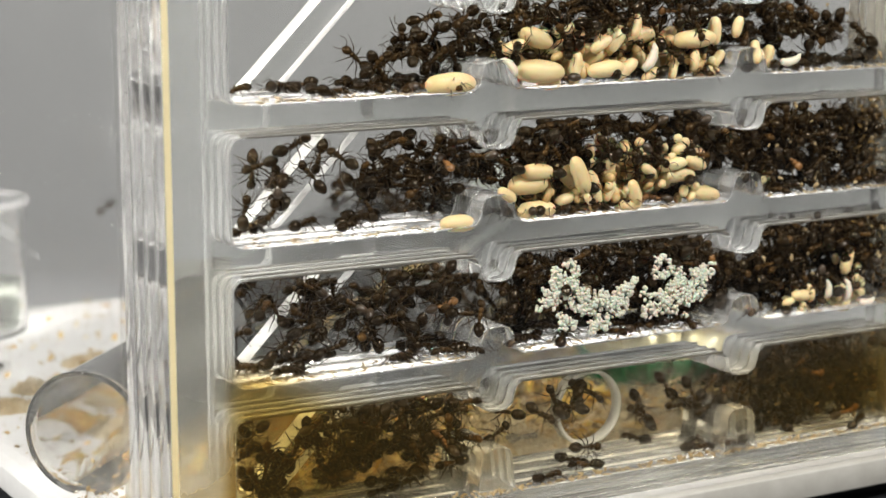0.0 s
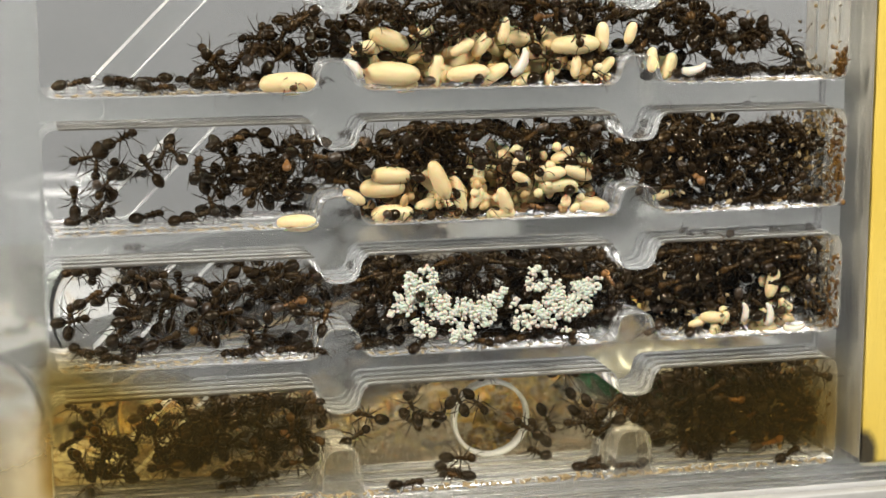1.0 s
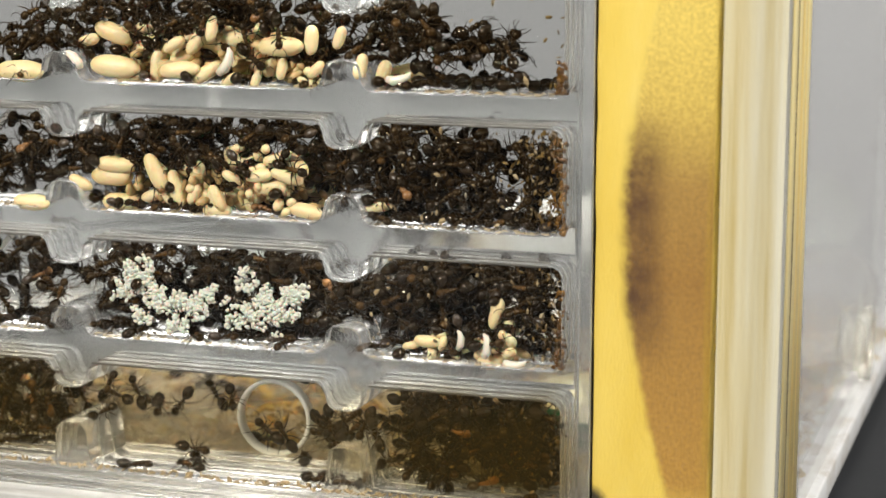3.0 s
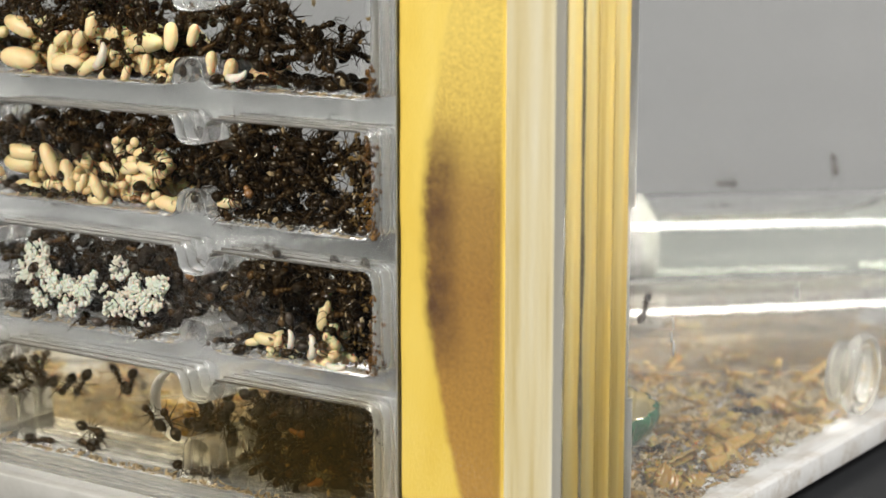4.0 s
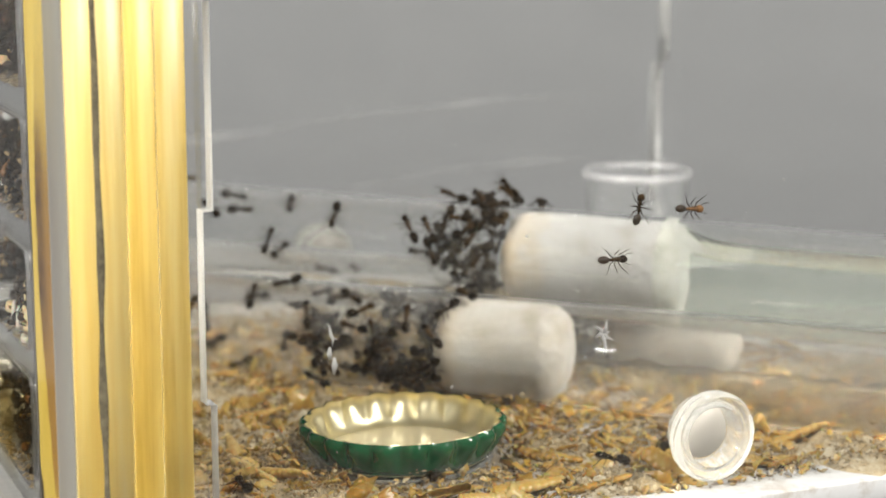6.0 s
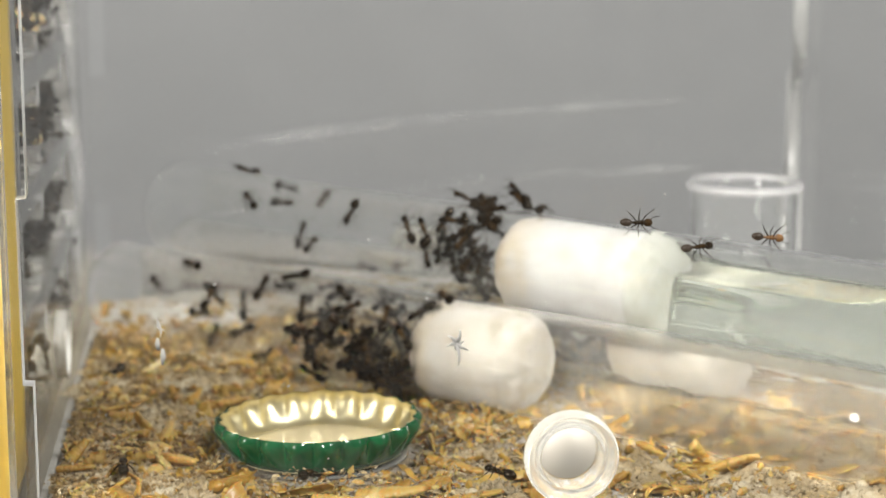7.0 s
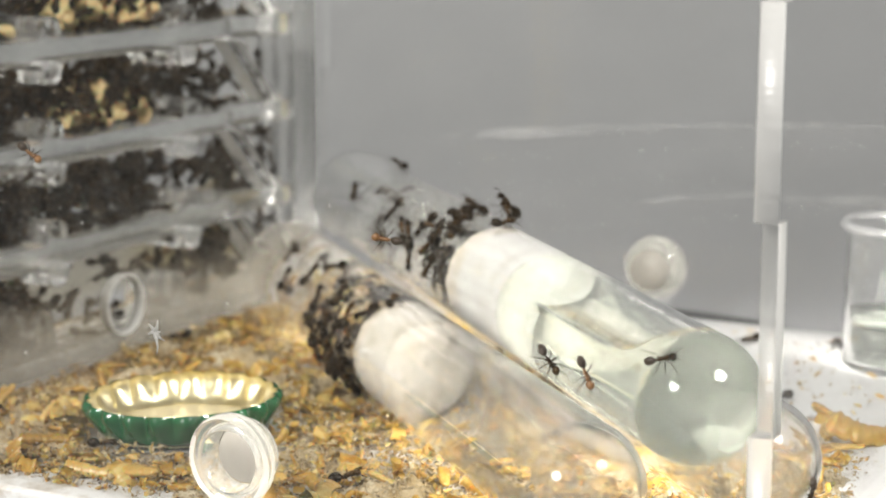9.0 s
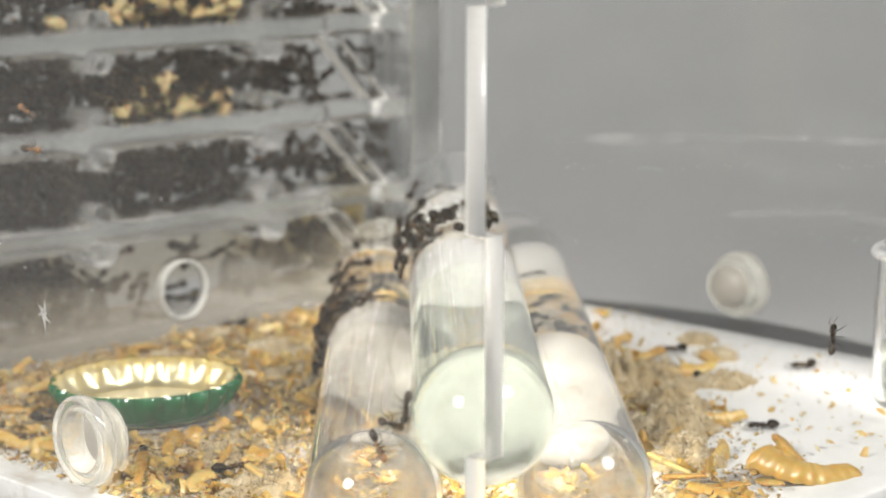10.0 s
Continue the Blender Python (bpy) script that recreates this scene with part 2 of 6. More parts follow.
sawn(M_CUT)
M_DISC = material("beige_plastic", (0.335, 0.315, 0.28), 0.4)
M_RIM = material("frosted_white_rim", (0.85, 0.85, 0.82), 0.4, Transmission_Weight=0.4, IOR=1.45)
M_EDGE = material("sawn_acrylic_edge", (0.86, 0.855, 0.83), 0.3, Transmission_Weight=0.62, IOR=1.49)
sawn(M_EDGE)
M_GREY_EDGE = speckled(material("grey_sawn_edge", rough=0.35, Transmission_Weight=0.35, IOR=1.49), [(0.3, (0.22, 0.22, 0.215)), (0.7, (0.33, 0.33, 0.32))], 300, stretch=(1, 1, 0.05))
M_EDGE_YELLOW = material("glued_acrylic_edge", (0.85, 0.72, 0.38), 0.35, Transmission_Weight=0.5, IOR=1.49)
# the foam's yellow, as the clear nest end mirrors it, put into a colour
M_FOAM_TINT = speckled(material("foam_reflection_tint", rough=0.5, Transmission_Weight=0.2), [(0.36, (0.54, 0.40, 0.13)), (0.46, (0.70, 0.60, 0.35)), (0.6, (0.79, 0.74, 0.58))], 420, stretch=(1, 1, 0.03))
M_WATER = material("water", (0.90, 0.945, 0.86), 0.0, Transmission_Weight=0.973, IOR=1.333)
M_FLOOR = speckled(material("white_plastic_floor", rough=0.45), [(0.3, (0.60, 0.60, 0.59)), (0.7, (0.70, 0.70, 0.695))], 220, bump=0.15, bump_scale=900)


def soil(mt):
    """Tan dust trodden into the floor under the waste, thinning towards the rear left."""
    b = mt.node_tree.nodes["Principled BSDF"]
    base = b.inputs["Base Color"].links[0].from_socket
    co = node(mt, "ShaderNodeTexCoord")
    xyz = node(mt, "ShaderNodeSeparateXYZ")
    link(mt, co.outputs["Object"], xyz.inputs[0])
    nz = node(mt, "ShaderNodeTexNoise", Scale=75.0, Detail=9.0, Roughness=0.72)
    link(mt, co.outputs["Object"], nz.inputs["Vector"])
    d = node(mt, "ShaderNodeMath")
    d.operation = "SUBTRACT"
    link(mt, xyz.outputs[1], d.inputs[0])
    link(mt, xyz.outputs[0], d.inputs[1])
    a = node(mt, "ShaderNodeMapRange")
    a.inputs["From Min"].default_value, a.inputs["From Max"].default_value = 0.068, 0.030
    a.inputs["To Min"].default_value, a.inputs["To Max"].default_value = -0.32, 0.10
    link(mt, d.outputs[0], a.inputs["Value"])
    e = node(mt, "ShaderNodeMapRange")
    e.inputs["From Min"].default_value, e.inputs["From Max"].default_value = 0.070, 0.055
    e.inputs["To Min"].default_value, e.inputs["To Max"].default_value = -0.16, 0.0
    link(mt, xyz.outputs[0], e.inputs["Value"])
    s = node(mt, "ShaderNodeMath")
    link(mt, a.outputs[0], s.inputs[0])
    link(mt, e.outputs[0], s.inputs[1])
    w = node(mt, "ShaderNodeMapRange")
    w.inputs["From Min"].default_value, w.inputs["From Max"].default_value = -0.050, -0.036
    w.inputs["To Min"].default_value, w.inputs["To Max"].default_value = -0.28, 0.0
    link(mt, xyz.outputs[0], w.inputs["Value"])
    s1 = node(mt, "ShaderNodeMath")
    link(mt, s.outputs[0], s1.inputs[0])
    link(mt, w.outputs[0], s1.inputs[1])
    s = s1
    s2 = node(mt, "ShaderNodeMath")
    link(mt, s.outputs[0], s2.inputs[0])
    link(mt, nz.outputs["Fac"], s2.inputs[1])
    mr = node(mt, "ShaderNodeMapRange")
    mr.inputs["From Min"].default_value, mr.inputs["From Max"].default_value = 0.44, 0.66
    mr.inputs["To Max"].default_value = 0.85
    link(mt, s2.outputs[0], mr.inputs["Value"])
    mx = node(mt, "ShaderNodeMix")
    mx.data_type = "RGBA"
    link(mt, mr.outputs[0], mx.inputs["Factor"])
    link(mt, base, mx.inputs["A"])
    mx.inputs["B"].default_value = (0.25, 0.175, 0.08, 1)
    link(mt, mx.outputs["Result"], b.inputs["Base Color"])


soil(M_FLOOR)
M_BLACK = speckled(material("black_table_top", rough=0.6), [(0.3, (0.010, 0.011, 0.013)), (0.75, (0.022, 0.023, 0.026))], 500, bump=0.3, bump_scale=2500)
M_PAPER = speckled(material("grey_paper", rough=0.9), [(0.3, (0.338, 0.342, 0.348)), (0.7, (0.37, 0.374, 0.38))], 30)
M_COTTON = speckled(material("cotton_wool", rough=1.0, Sheen_Weight=0.3), [(0.32, (0.285, 0.27, 0.244)), (0.5, (0.36, 0.351, 0.335)), (0.7, (0.425, 0.42, 0.408))], 190, bump=0.9, bump_scale=700)


def soiled_end(mt):
    """Cotton turned tan and specked where the ants gnaw at it."""
    b = mt.node_tree.nodes["Principled BSDF"]
    base = b.inputs["Base Color"].links[0].from_socket
    co = node(mt, "ShaderNodeTexCoord")
    xyz = node(mt, "ShaderNodeSeparateXYZ")
    link(mt, co.outputs["Generated"], xyz.inputs[0])
    nz = node(mt, "ShaderNodeTexNoise", Scale=260.0, Detail=6.0, Roughness=0.7)
    link(mt, co.outputs["Object"], nz.inputs["Vector"])
    ad = node(mt, "ShaderNodeMath")
    ad.operation = "MULTIPLY_ADD"
    ad.inputs[1].default_value = 0.5
    link(mt, nz.outputs["Fac"], ad.inputs[0])
    link(mt, xyz.outputs[2], ad.inputs[2])
    mr = node(mt, "ShaderNodeMapRange")
    mr.inputs["From Min"].default_value, mr.inputs["From Max"].default_value = 0.94, 1.28
    mr.inputs["To Max"].default_value = 0.85
    link(mt, ad.outputs[0], mr.inputs["Value"])
    mx = node(mt, "ShaderNodeMix")
    mx.data_type = "RGBA"
    link(mt, mr.outputs[0], mx.inputs["Factor"])
    link(mt, base, mx.inputs["A"])
    mx.inputs["B"].default_value = (0.36, 0.26, 0.13, 1)
    link(mt, mx.outputs["Result"], b.inputs["Base Color"])


soiled_end(M_COTTON)
M_OLD_COTTON = speckled(material("soiled_cotton_wool", rough=1.0, Sheen_Weight=0.3), [(0.32, (0.25, 0.205, 0.14)), (0.46, (0.375, 0.35, 0.308)), (0.7, (0.465, 0.449, 0.418))], 170, bump=0.9, bump_scale=700)
soiled_end(M_OLD_COTTON)
M_STREAK = clear("whitish_streak", (0.98, 0.98, 0.98), 0.6, 0.2, 0.42, 90, (0.85, 0.85, 0.84))
M_SPONGE = speckled(material("yellow_foam", rough=0.75), [(0.28, (0.60, 0.40, 0.045)), (0.45, (0.68, 0.475, 0.07)), (0.62, (0.73, 0.535, 0.105)), (0.8, (0.77, 0.61, 0.20))], 110, bump=0.35, bump_scale=3000, stretch=(1, 1, 0.3))
M_PUPA = speckled(material("cocoon", rough=0.5, Subsurface_Weight=0.4, Subsurface_Scale=0.001), [(0.28, (0.44, 0.30, 0.12)), (0.42, (0.60, 0.45, 0.21)), (0.7, (0.73, 0.59, 0.33))], 1700, bump=0.25, bump_scale=9000, per_object=0.16)
M_LARVA = speckled(material("larva_skin", rough=0.35, Subsurface_Weight=0.4, Subsurface_Scale=0.001), [(0.3, (0.52, 0.46, 0.34)), (0.65, (0.66, 0.61, 0.50))], 2000, per_object=0.1)
M_GASTER = speckled(material("ant_gaster", rough=0.17, Specular_IOR_Level=0.42, Specular_Tint=(1.0, 0.84, 0.62, 1)), [(0.3, (0.004, 0.0022, 0.0007)), (0.7, (0.018, 0.0092, 0.0022))], 700, bump=0.15, bump_scale=3000)
M_THORAX = speckled(material("ant_thorax", rough=0.3, Specular_IOR_Level=0.24, Specular_Tint=(1.0, 0.78, 0.48, 1)), [(0.35, (0.005, 0.0028, 0.0010)), (0.72, (0.021, 0.0105, 0.003)), (1.0, (0.075, 0.037, 0.0095))], 400, bump=0.2, bump_scale=3000, per_object=0.45)
M_LEG = speckled(material("ant_leg", rough=0.4, Specular_IOR_Level=0.22, Specular_Tint=(1.0, 0.78, 0.48, 1)), [(0.3, (0.006, 0.0035, 0.0012)), (0.8, (0.030, 0.0152, 0.0045))], 500)
M_BROWN_GASTER = speckled(material("brown_gaster", rough=0.35), [(0.3, (0.018, 0.011, 0.006)), (0.6, (0.06, 0.038, 0.02)), (0.8, (0.13, 0.09, 0.05))], 900, bump=0.15, bump_scale=3000)
M_RUST = speckled(material("rusty_chitin", rough=0.4), [(0.3, (0.10, 0.042, 0.012)), (0.7, (0.32, 0.15, 0.04))], 500, bump=0.15, bump_scale=3000)
M_GREEN = speckled(material("green_cap_enamel", rough=0.1, Coat_Weight=0.6, Coat_Roughness=0.05), [(0.3, (0.004, 0.060, 0.020)), (0.7, (0.010, 0.125, 0.042))], 250, bump=0.1, bump_scale=1500)
M_GOLD = speckled(material("gold_cap_lining", rough=0.22, metal=1.0), [(0.3, (0.72, 0.62, 0.33)), (0.7, (0.90, 0.83, 0.58))], 200, rough=(0.26, 0.5))
M_HUSK = speckled(material("amber_husk", rough=0.36, Coat_Weight=0.2, Coat_Roughness=0.2, Subsurface_Weight=0.35, Subsurface_Scale=0.001), [(0.30, (0.10, 0.042, 0.006)), (0.42, (0.29, 0.15, 0.020)), (0.60, (0.46, 0.285, 0.062)), (0.9, (0.60, 0.47, 0.20))], 2600, bump=0.4, bump_scale=6000, per_object=0.3)
M_FLUFF = speckled(material("pale_waste_fluff", rough=1.0), [(0.3, (0.15, 0.095, 0.04)), (0.55, (0.31, 0.23, 0.12)), (0.75, (0.46, 0.39, 0.265))], 500, bump=0.6, bump_scale=1500)
M_PALE = speckled(material("pale_fibre_waste", rough=1.0), [(0.3, (0.24, 0.17, 0.09)), (0.5, (0.40, 0.325, 0.205)), (0.72, (0.57, 0.51, 0.39))], 450, bump=0.6, bump_scale=1500)
M_GRIT = speckled(material("dark_grit", rough=0.7), [(0.3, (0.03, 0.018, 0.010)), (0.7, (0.14, 0.085, 0.04))], 500)
M_WHITE_SPLAT = material("white_dropping", (0.50, 0.49, 0.47), 0.8, Transmission_Weight=0.15)


def stain_sponge(mt):
    """A brown tide mark that climbed the foam, darkest along its own rim."""
    b = mt.node_tree.nodes["Principled BSDF"]
    base = b.inputs["Base Color"].links[0].from_socket
    co = node(mt, "ShaderNodeTexCoord")
    xyz = node(mt, "ShaderNodeSeparateXYZ")
    link(mt, co.outputs["Object"], xyz.inputs[0])
    nz = node(mt, "ShaderNodeTexNoise", Scale=320.0, Detail=6.0, Roughness=0.7)
    link(mt, co.outputs["Object"], nz.inputs["Vector"])

    def mt_math(op, a, b_=None, c_=None):
        n = node(mt, "ShaderNodeMath")
        n.operation = op
        for k, q in enumerate((a, b_, c_)):
            if q is None:
                continue
            if isinstance(q, (int, float)):
                n.inputs[k].default_value = q
            else:
                link(mt, q, n.inputs[k])
        return n.outputs[0]

    def fade(v, a, z):
        n = node(mt, "ShaderNodeMapRange")
        n.interpolation_type = "SMOOTHSTEP"
        n.inputs["From Min"].default_value, n.inputs["From Max"].default_value = a, z
        link(mt, v, n.inputs["Value"])
        return n.outputs[0]

    dz = mt_math("ADD", xyz.outputs[2], -0.043)
    rim = mt_math("MULTIPLY_ADD", mt_math("MULTIPLY", dz, dz), 4.6, 0.0567)
    off = mt_math("MULTIPLY_ADD", nz.outputs["Fac"], 0.0014, mt_math("SUBTRACT", xyz.outputs[0], mt_math("ADD", rim, 0.0007)))
    inside = fade(off, -0.0006, 0.0007)
    front = fade(xyz.outputs[1], -0.0615, -0.0665)
    wet = mt_math("MULTIPLY", mt_math("MULTIPLY", mt_math("MULTIPLY", inside, fade(xyz.outputs[0], 0.06785, 0.0673)), fade(xyz.outputs[2], 0.003, 0.010)), front)
    tide = node(mt, "ShaderNodeValToRGB")
    link(mt, mt_math("MULTIPLY", xyz.outputs[2], 10.0), tide.inputs[0])
    stops = [(0.05, (0.42, 0.22, 0.035)), (0.27, (0.33, 0.165, 0.028)), (0.36, (0.29, 0.14, 0.024)), (0.48, (0.34, 0.19, 0.040)), (0.58, (0.60, 0.42, 0.085)), (0.68, (0.71, 0.52, 0.11)), (0.9, (0.73, 0.55, 0.13))]
    while len(tide.color_ramp.elements) < len(stops):
        tide.color_ramp.elements.new(0.5)
    for e, (p, col) in zip(tide.color_ramp.elements, stops):
        e.position, e.color = p, (*col, 1)
    fine = node(mt, "ShaderNodeTexNoise", Scale=2000.0, Detail=4.0, Roughness=0.6)
    link(mt, co.outputs["Object"], fine.inputs["Vector"])
    speck = node(mt, "ShaderNodeMix")
    speck.data_type, speck.blend_type = "RGBA", "MULTIPLY"
    speck.inputs["Factor"].default_value = 0.4
    grey = node(mt, "ShaderNodeValToRGB")
    grey.color_ramp.elements[0].position, grey.color_ramp.elements[0].color = 0.36, (0.45, 0.42, 0.36, 1)
    grey.color_ramp.elements[1].position, grey.color_ramp.elements[1].color = 0.62, (1.15, 1.15, 1.15, 1)
    link(mt, fine.outputs["Fac"], grey.inputs[0])
    link(mt, tide.outputs[0], speck.inputs["A"])
    link(mt, grey.outputs[0], speck.inputs["B"])
    m1 = node(mt, "ShaderNodeMix")
    m1.data_type = "RGBA"
    link(mt, mt_math("MULTIPLY", wet, 0.95), m1.inputs["Factor"])
    link(mt, base, m1.inputs["A"])
    link(mt, speck.outputs["Result"], m1.inputs["B"])
    core = mt_math("MULTIPLY", mt_math("MULTIPLY", fade(off, 0.0062, 0.0016), fade(off, -0.0016, 0.0006)), mt_math("MULTIPLY", fade(xyz.outputs[2], 0.022, 0.034), fade(xyz.outputs[2], 0.059, 0.049)))
    m2 = node(mt, "ShaderNodeMix")
    m2.data_type = "RGBA"
    grain = mt_math("MULTIPLY", mt_math("MULTIPLY", core, front), mt_math("MULTIPLY_ADD", nz.outputs["Fac"], 1.9, -0.15))
    link(mt, grain, m2.inputs["Factor"])
    link(mt, m1.outputs["Result"], m2.inputs["A"])
    m2.inputs["B"].default_value = (0.085, 0.036, 0.007, 1)
    # rusty runs down the outer side of the foam
    runs = node(mt, "ShaderNodeTexNoise", Scale=700.0, Detail=5.0)
    squash = node(mt, "ShaderNodeMapping")
    squash.inputs["Scale"].default_value = (1, 1, 0.03)
    link(mt, co.outputs["Object"], squash.inputs["Vector"])
    link(mt, squash.outputs[0], runs.inputs["Vector"])
    m0 = node(mt, "ShaderNodeMix")
    m0.data_type = "RGBA"
    link(mt, mt_math("MULTIPLY", fade(runs.outputs["Fac"], 0.46, 0.66), mt_math("MULTIPLY", fade(xyz.outputs[0], 0.0660, 0.0678), 0.8)), m0.inputs["Factor"])
    link(mt, m2.outputs["Result"], m0.inputs["A"])
    m0.inputs["B"].default_value = (0.36, 0.225, 0.014, 1)
    wave = mt_math("MULTIPLY_ADD", runs.outputs["Fac"], 0.0012, mt_math("ABSOLUTE", mt_math("ADD", xyz.outputs[1], 0.0652)))
    m4 = node(mt, "ShaderNodeMix")
    m4.data_type = "RGBA"
    link(mt, mt_math("MULTIPLY", mt_math("MULTIPLY", fade(wave, 0.0014, 0.0009), fade(xyz.outputs[0], 0.0668, 0.0678)), mt_math("MULTIPLY_ADD", nz.outputs["Fac"], 1.2, 0.1)), m4.inputs["Factor"])
    link(mt, m0.outputs["Result"], m4.inputs["A"])
    m4.inputs["B"].default_value = (0.10, 0.065, 0.025, 1)
    m2 = m4
    # black mould in the lower corner beside the chambers
    dx = mt_math("ADD", xyz.outputs[0], -0.0520)
    dz2 = mt_math("ADD", xyz.outputs[2], -0.0045)
    rr = mt_math("SQRT", mt_math("ADD", mt_math("MULTIPLY", dx, dx), mt_math("MULTIPLY", mt_math("MULTIPLY", dz2, dz2), 0.55)))
    mould = fade(mt_math("MULTIPLY_ADD", nz.outputs["Fac"], 0.0012, rr), 0.0040, 0.0026)
    m3 = node(mt, "ShaderNodeMix")
    m3.data_type = "RGBA"
    link(mt, mt_math("MULTIPLY", mould, front), m3.inputs["Factor"])
    link(mt, m2.outputs["Result"], m3.inputs["A"])
    m3.inputs["B"].default_value = (0.035, 0.025, 0.008, 1)
    link(mt, m3.outputs["Result"], b.inputs["Base Color"])


stain_sponge(M_SPONGE)

# ---- the room: grey paper sweep ----
bm = bmesh.new()
prof = [(-150, -30), (300, -30), (380, -24), (450, 0), (500, 45), (530, 110), (545, 200), (550, 900), (550, 1400)]
rows = [[bm.verts.new((x, y, z)) for y, z in prof] for x in (-1600, -500, 500, 1600)]
for a, b_ in zip(rows, rows[1:]):
    for i in range(len(prof) - 1):
        bm.faces.new((a[i], b_[i], b_[i + 1], a[i + 1]))
tagged(part("backdrop", bm, M_PAPER), "plain grey paper sweep behind and under the table", "backdrop", kind="structure")

# unseen dark surface, added so the front pane mirrors no bright paper
bm = bmesh.new()
box(bm, -1600, 1600, -1600, 700, -60, -30.5)
tagged(part("desk", bm, M_BLACK), "unseen dark desk added so the front pane mirrors no bright floor", "desk", kind="structure")

# ---- the turning table ----
bm = bmesh.new()
lathe(bm, [(0, -7), (111, -7), (112, -7.4), (112, -14.6), (111, -15), (60, -15), (60, -30), (0, -30)], 128)
set_down(tagged(part("turntable", bm, M_BLACK), "round black turntable carrying the ant farm", "turntable"))

# ---- the arena: white floor and clear walls with finger joints ----
XL, XR, YB, YN = -73.0, 76.0, 91.0, -55.0     # outer faces: left, right, back, and the nest's back
TOP = 97.4
STEPS = [-4.0, 21.4, 46.8, 72.0, TOP]
NEST_STEPS = [-4.0, 20.7, 45.3, 71.0, TOP]      # joints beside the nest

bm = bmesh.new()
box(bm, XL - 0.5, XR + 1.5, -54.0, YB + 1.0, -4.0, 0.0, 0.4)
set_down(tagged(part("floor", bm, M_FLOOR), "white plastic arena floor strewn with insect waste", "floor", kind="structure"))
bm = bmesh.new()
box(bm, XL + 6, XR - 6, -70, YB - 6, -7.0, -4.0)
set_down(tagged(part("base_board", bm, M_BLACK), "black spacer board under the white floor", "board", kind="structure"))


bm = bmesh.new()
box(bm, -70.0, XR + 1.0, -75.4, -54.1, -4.0, 0.25, 0.4)
set_down(tagged(part("base_strip", bm, speckled(material("grey_base_plastic", rough=0.4), [(0.3, (0.30, 0.29, 0.26)), (0.7, (0.42, 0.41, 0.38))], 250)), "pale grey plastic strip under the nest", "strip", kind="structure"))


def fingers(a_out, a_in, first_out, steps=STEPS):
    """Edge line of a wall with finger joints: (z, offset) pairs from bottom to top."""
    line, out = [], first_out
    for z0, z1 in zip(steps, steps[1:]):
        o = a_out if out else a_in
        line += [(z0 + 0.05, o), (z1 - 0.05, o)]
        out = not out
    return line


def wall_plate(name, label, axis, lo, hi, left, right, m=None):
    """A clear wall: left and right are finger lines; its sawn edges are parts."""
    outline = [(o, z) for z, o in left] + [(o, z) for z, o in reversed(right)]
    bm = sheet([[Vector(p) for p in outline]], lo, hi, 0.15)
    if axis == "x":
        bm.transform(Matrix.Rotation(math.pi / 2, 4, "Z"))
    ob = part(name, bm, [M_VEILED if name == "wall_right" else M_WALL, M_EDGE], smooth=False)
    for f in ob.data.polygons:
        n = f.normal
        along = abs(n.x) if axis == "x" else abs(n.y)
        f.material_index = 0 if along > 0.8 or (name == "wall_left" and n.y < 0.5) else 1
    return set_down(tagged(ob, label, "wall", kind="structure"), m)


# walls along y are cut in the x-z plane and turned a quarter, so depth lo..hi becomes -x
wall_plate("wall_right", "clear acrylic arena wall with finger-jointed edges", "x", -XR, -(XR - 3), fingers(YN, YN + 1.3, False, NEST_STEPS), fingers(YB, YB - 3, False))
wall_plate("wall_left", "clear acrylic arena wall with finger-jointed edges", "x", -(XL + 3), -XL, fingers(YN, YN + 3.0, False), fingers(YB, YB - 3, True), at(XL, YB, 0) @ at(rz=1.0) @ at(-XL, -YB, 0))
wall_plate("wall_back", "clear acrylic rear arena wall with finger-jointed edges", "y", YB - 3, YB, fingers(XL, XL + 3, False), fingers(XR, XR - 3, True))

# ---- the nest ----
NL, NR, NZ0, NZ1 = -69.8, 76.8, 0.3, 97.0
CX0, CX1 = -61.0, 48.2
CROSS = (-23.0, 18.2)
PITCH, RAIL = 17.7, 4.1
RAILS = [1.2 + PITCH * k for k in range(6)]          # undersides; the lowest is the bottom
LAYERS = [(-71.7, -68.3), (-68.25, -64.55), (-64.5, -60.8), (-60.75, -57.05)]


def chamber(k, x0=CX0, x1=CX1):
    z0, z1 = (RAILS[k] + RAIL if k else 3.6), RAILS[k + 1]
    line = [(x0, z0, 1.8)]
    for c in CROSS:
        up = 3.9 if k else 6.6
        line += [(c - 3.0, z0, 1.6), (c - 2.3, z0 + up, 1.7), (c + 2.3, z0 + up, 1.7), (c + 3.0, z0, 1.6)]
    line += [(x1, z0, 1.8), (x1, z1, 1.8)]
    for c in reversed(CROSS):
        line += [(c + 3.0, z1, 1.6), (c + 2.3, z1 - 3.7, 1.7), (c - 2.3, z1 - 3.7, 1.7), (c - 3.0, z1, 1.6)]
    line.append((x0, z1, 1.8))
    return rounded(line)


def rect(x0, x1, z0, z1, r=0.0):
    return rounded([(x0, z0, r), (x1, z0, r), (x1, z1, r), (x0, z1, r)])


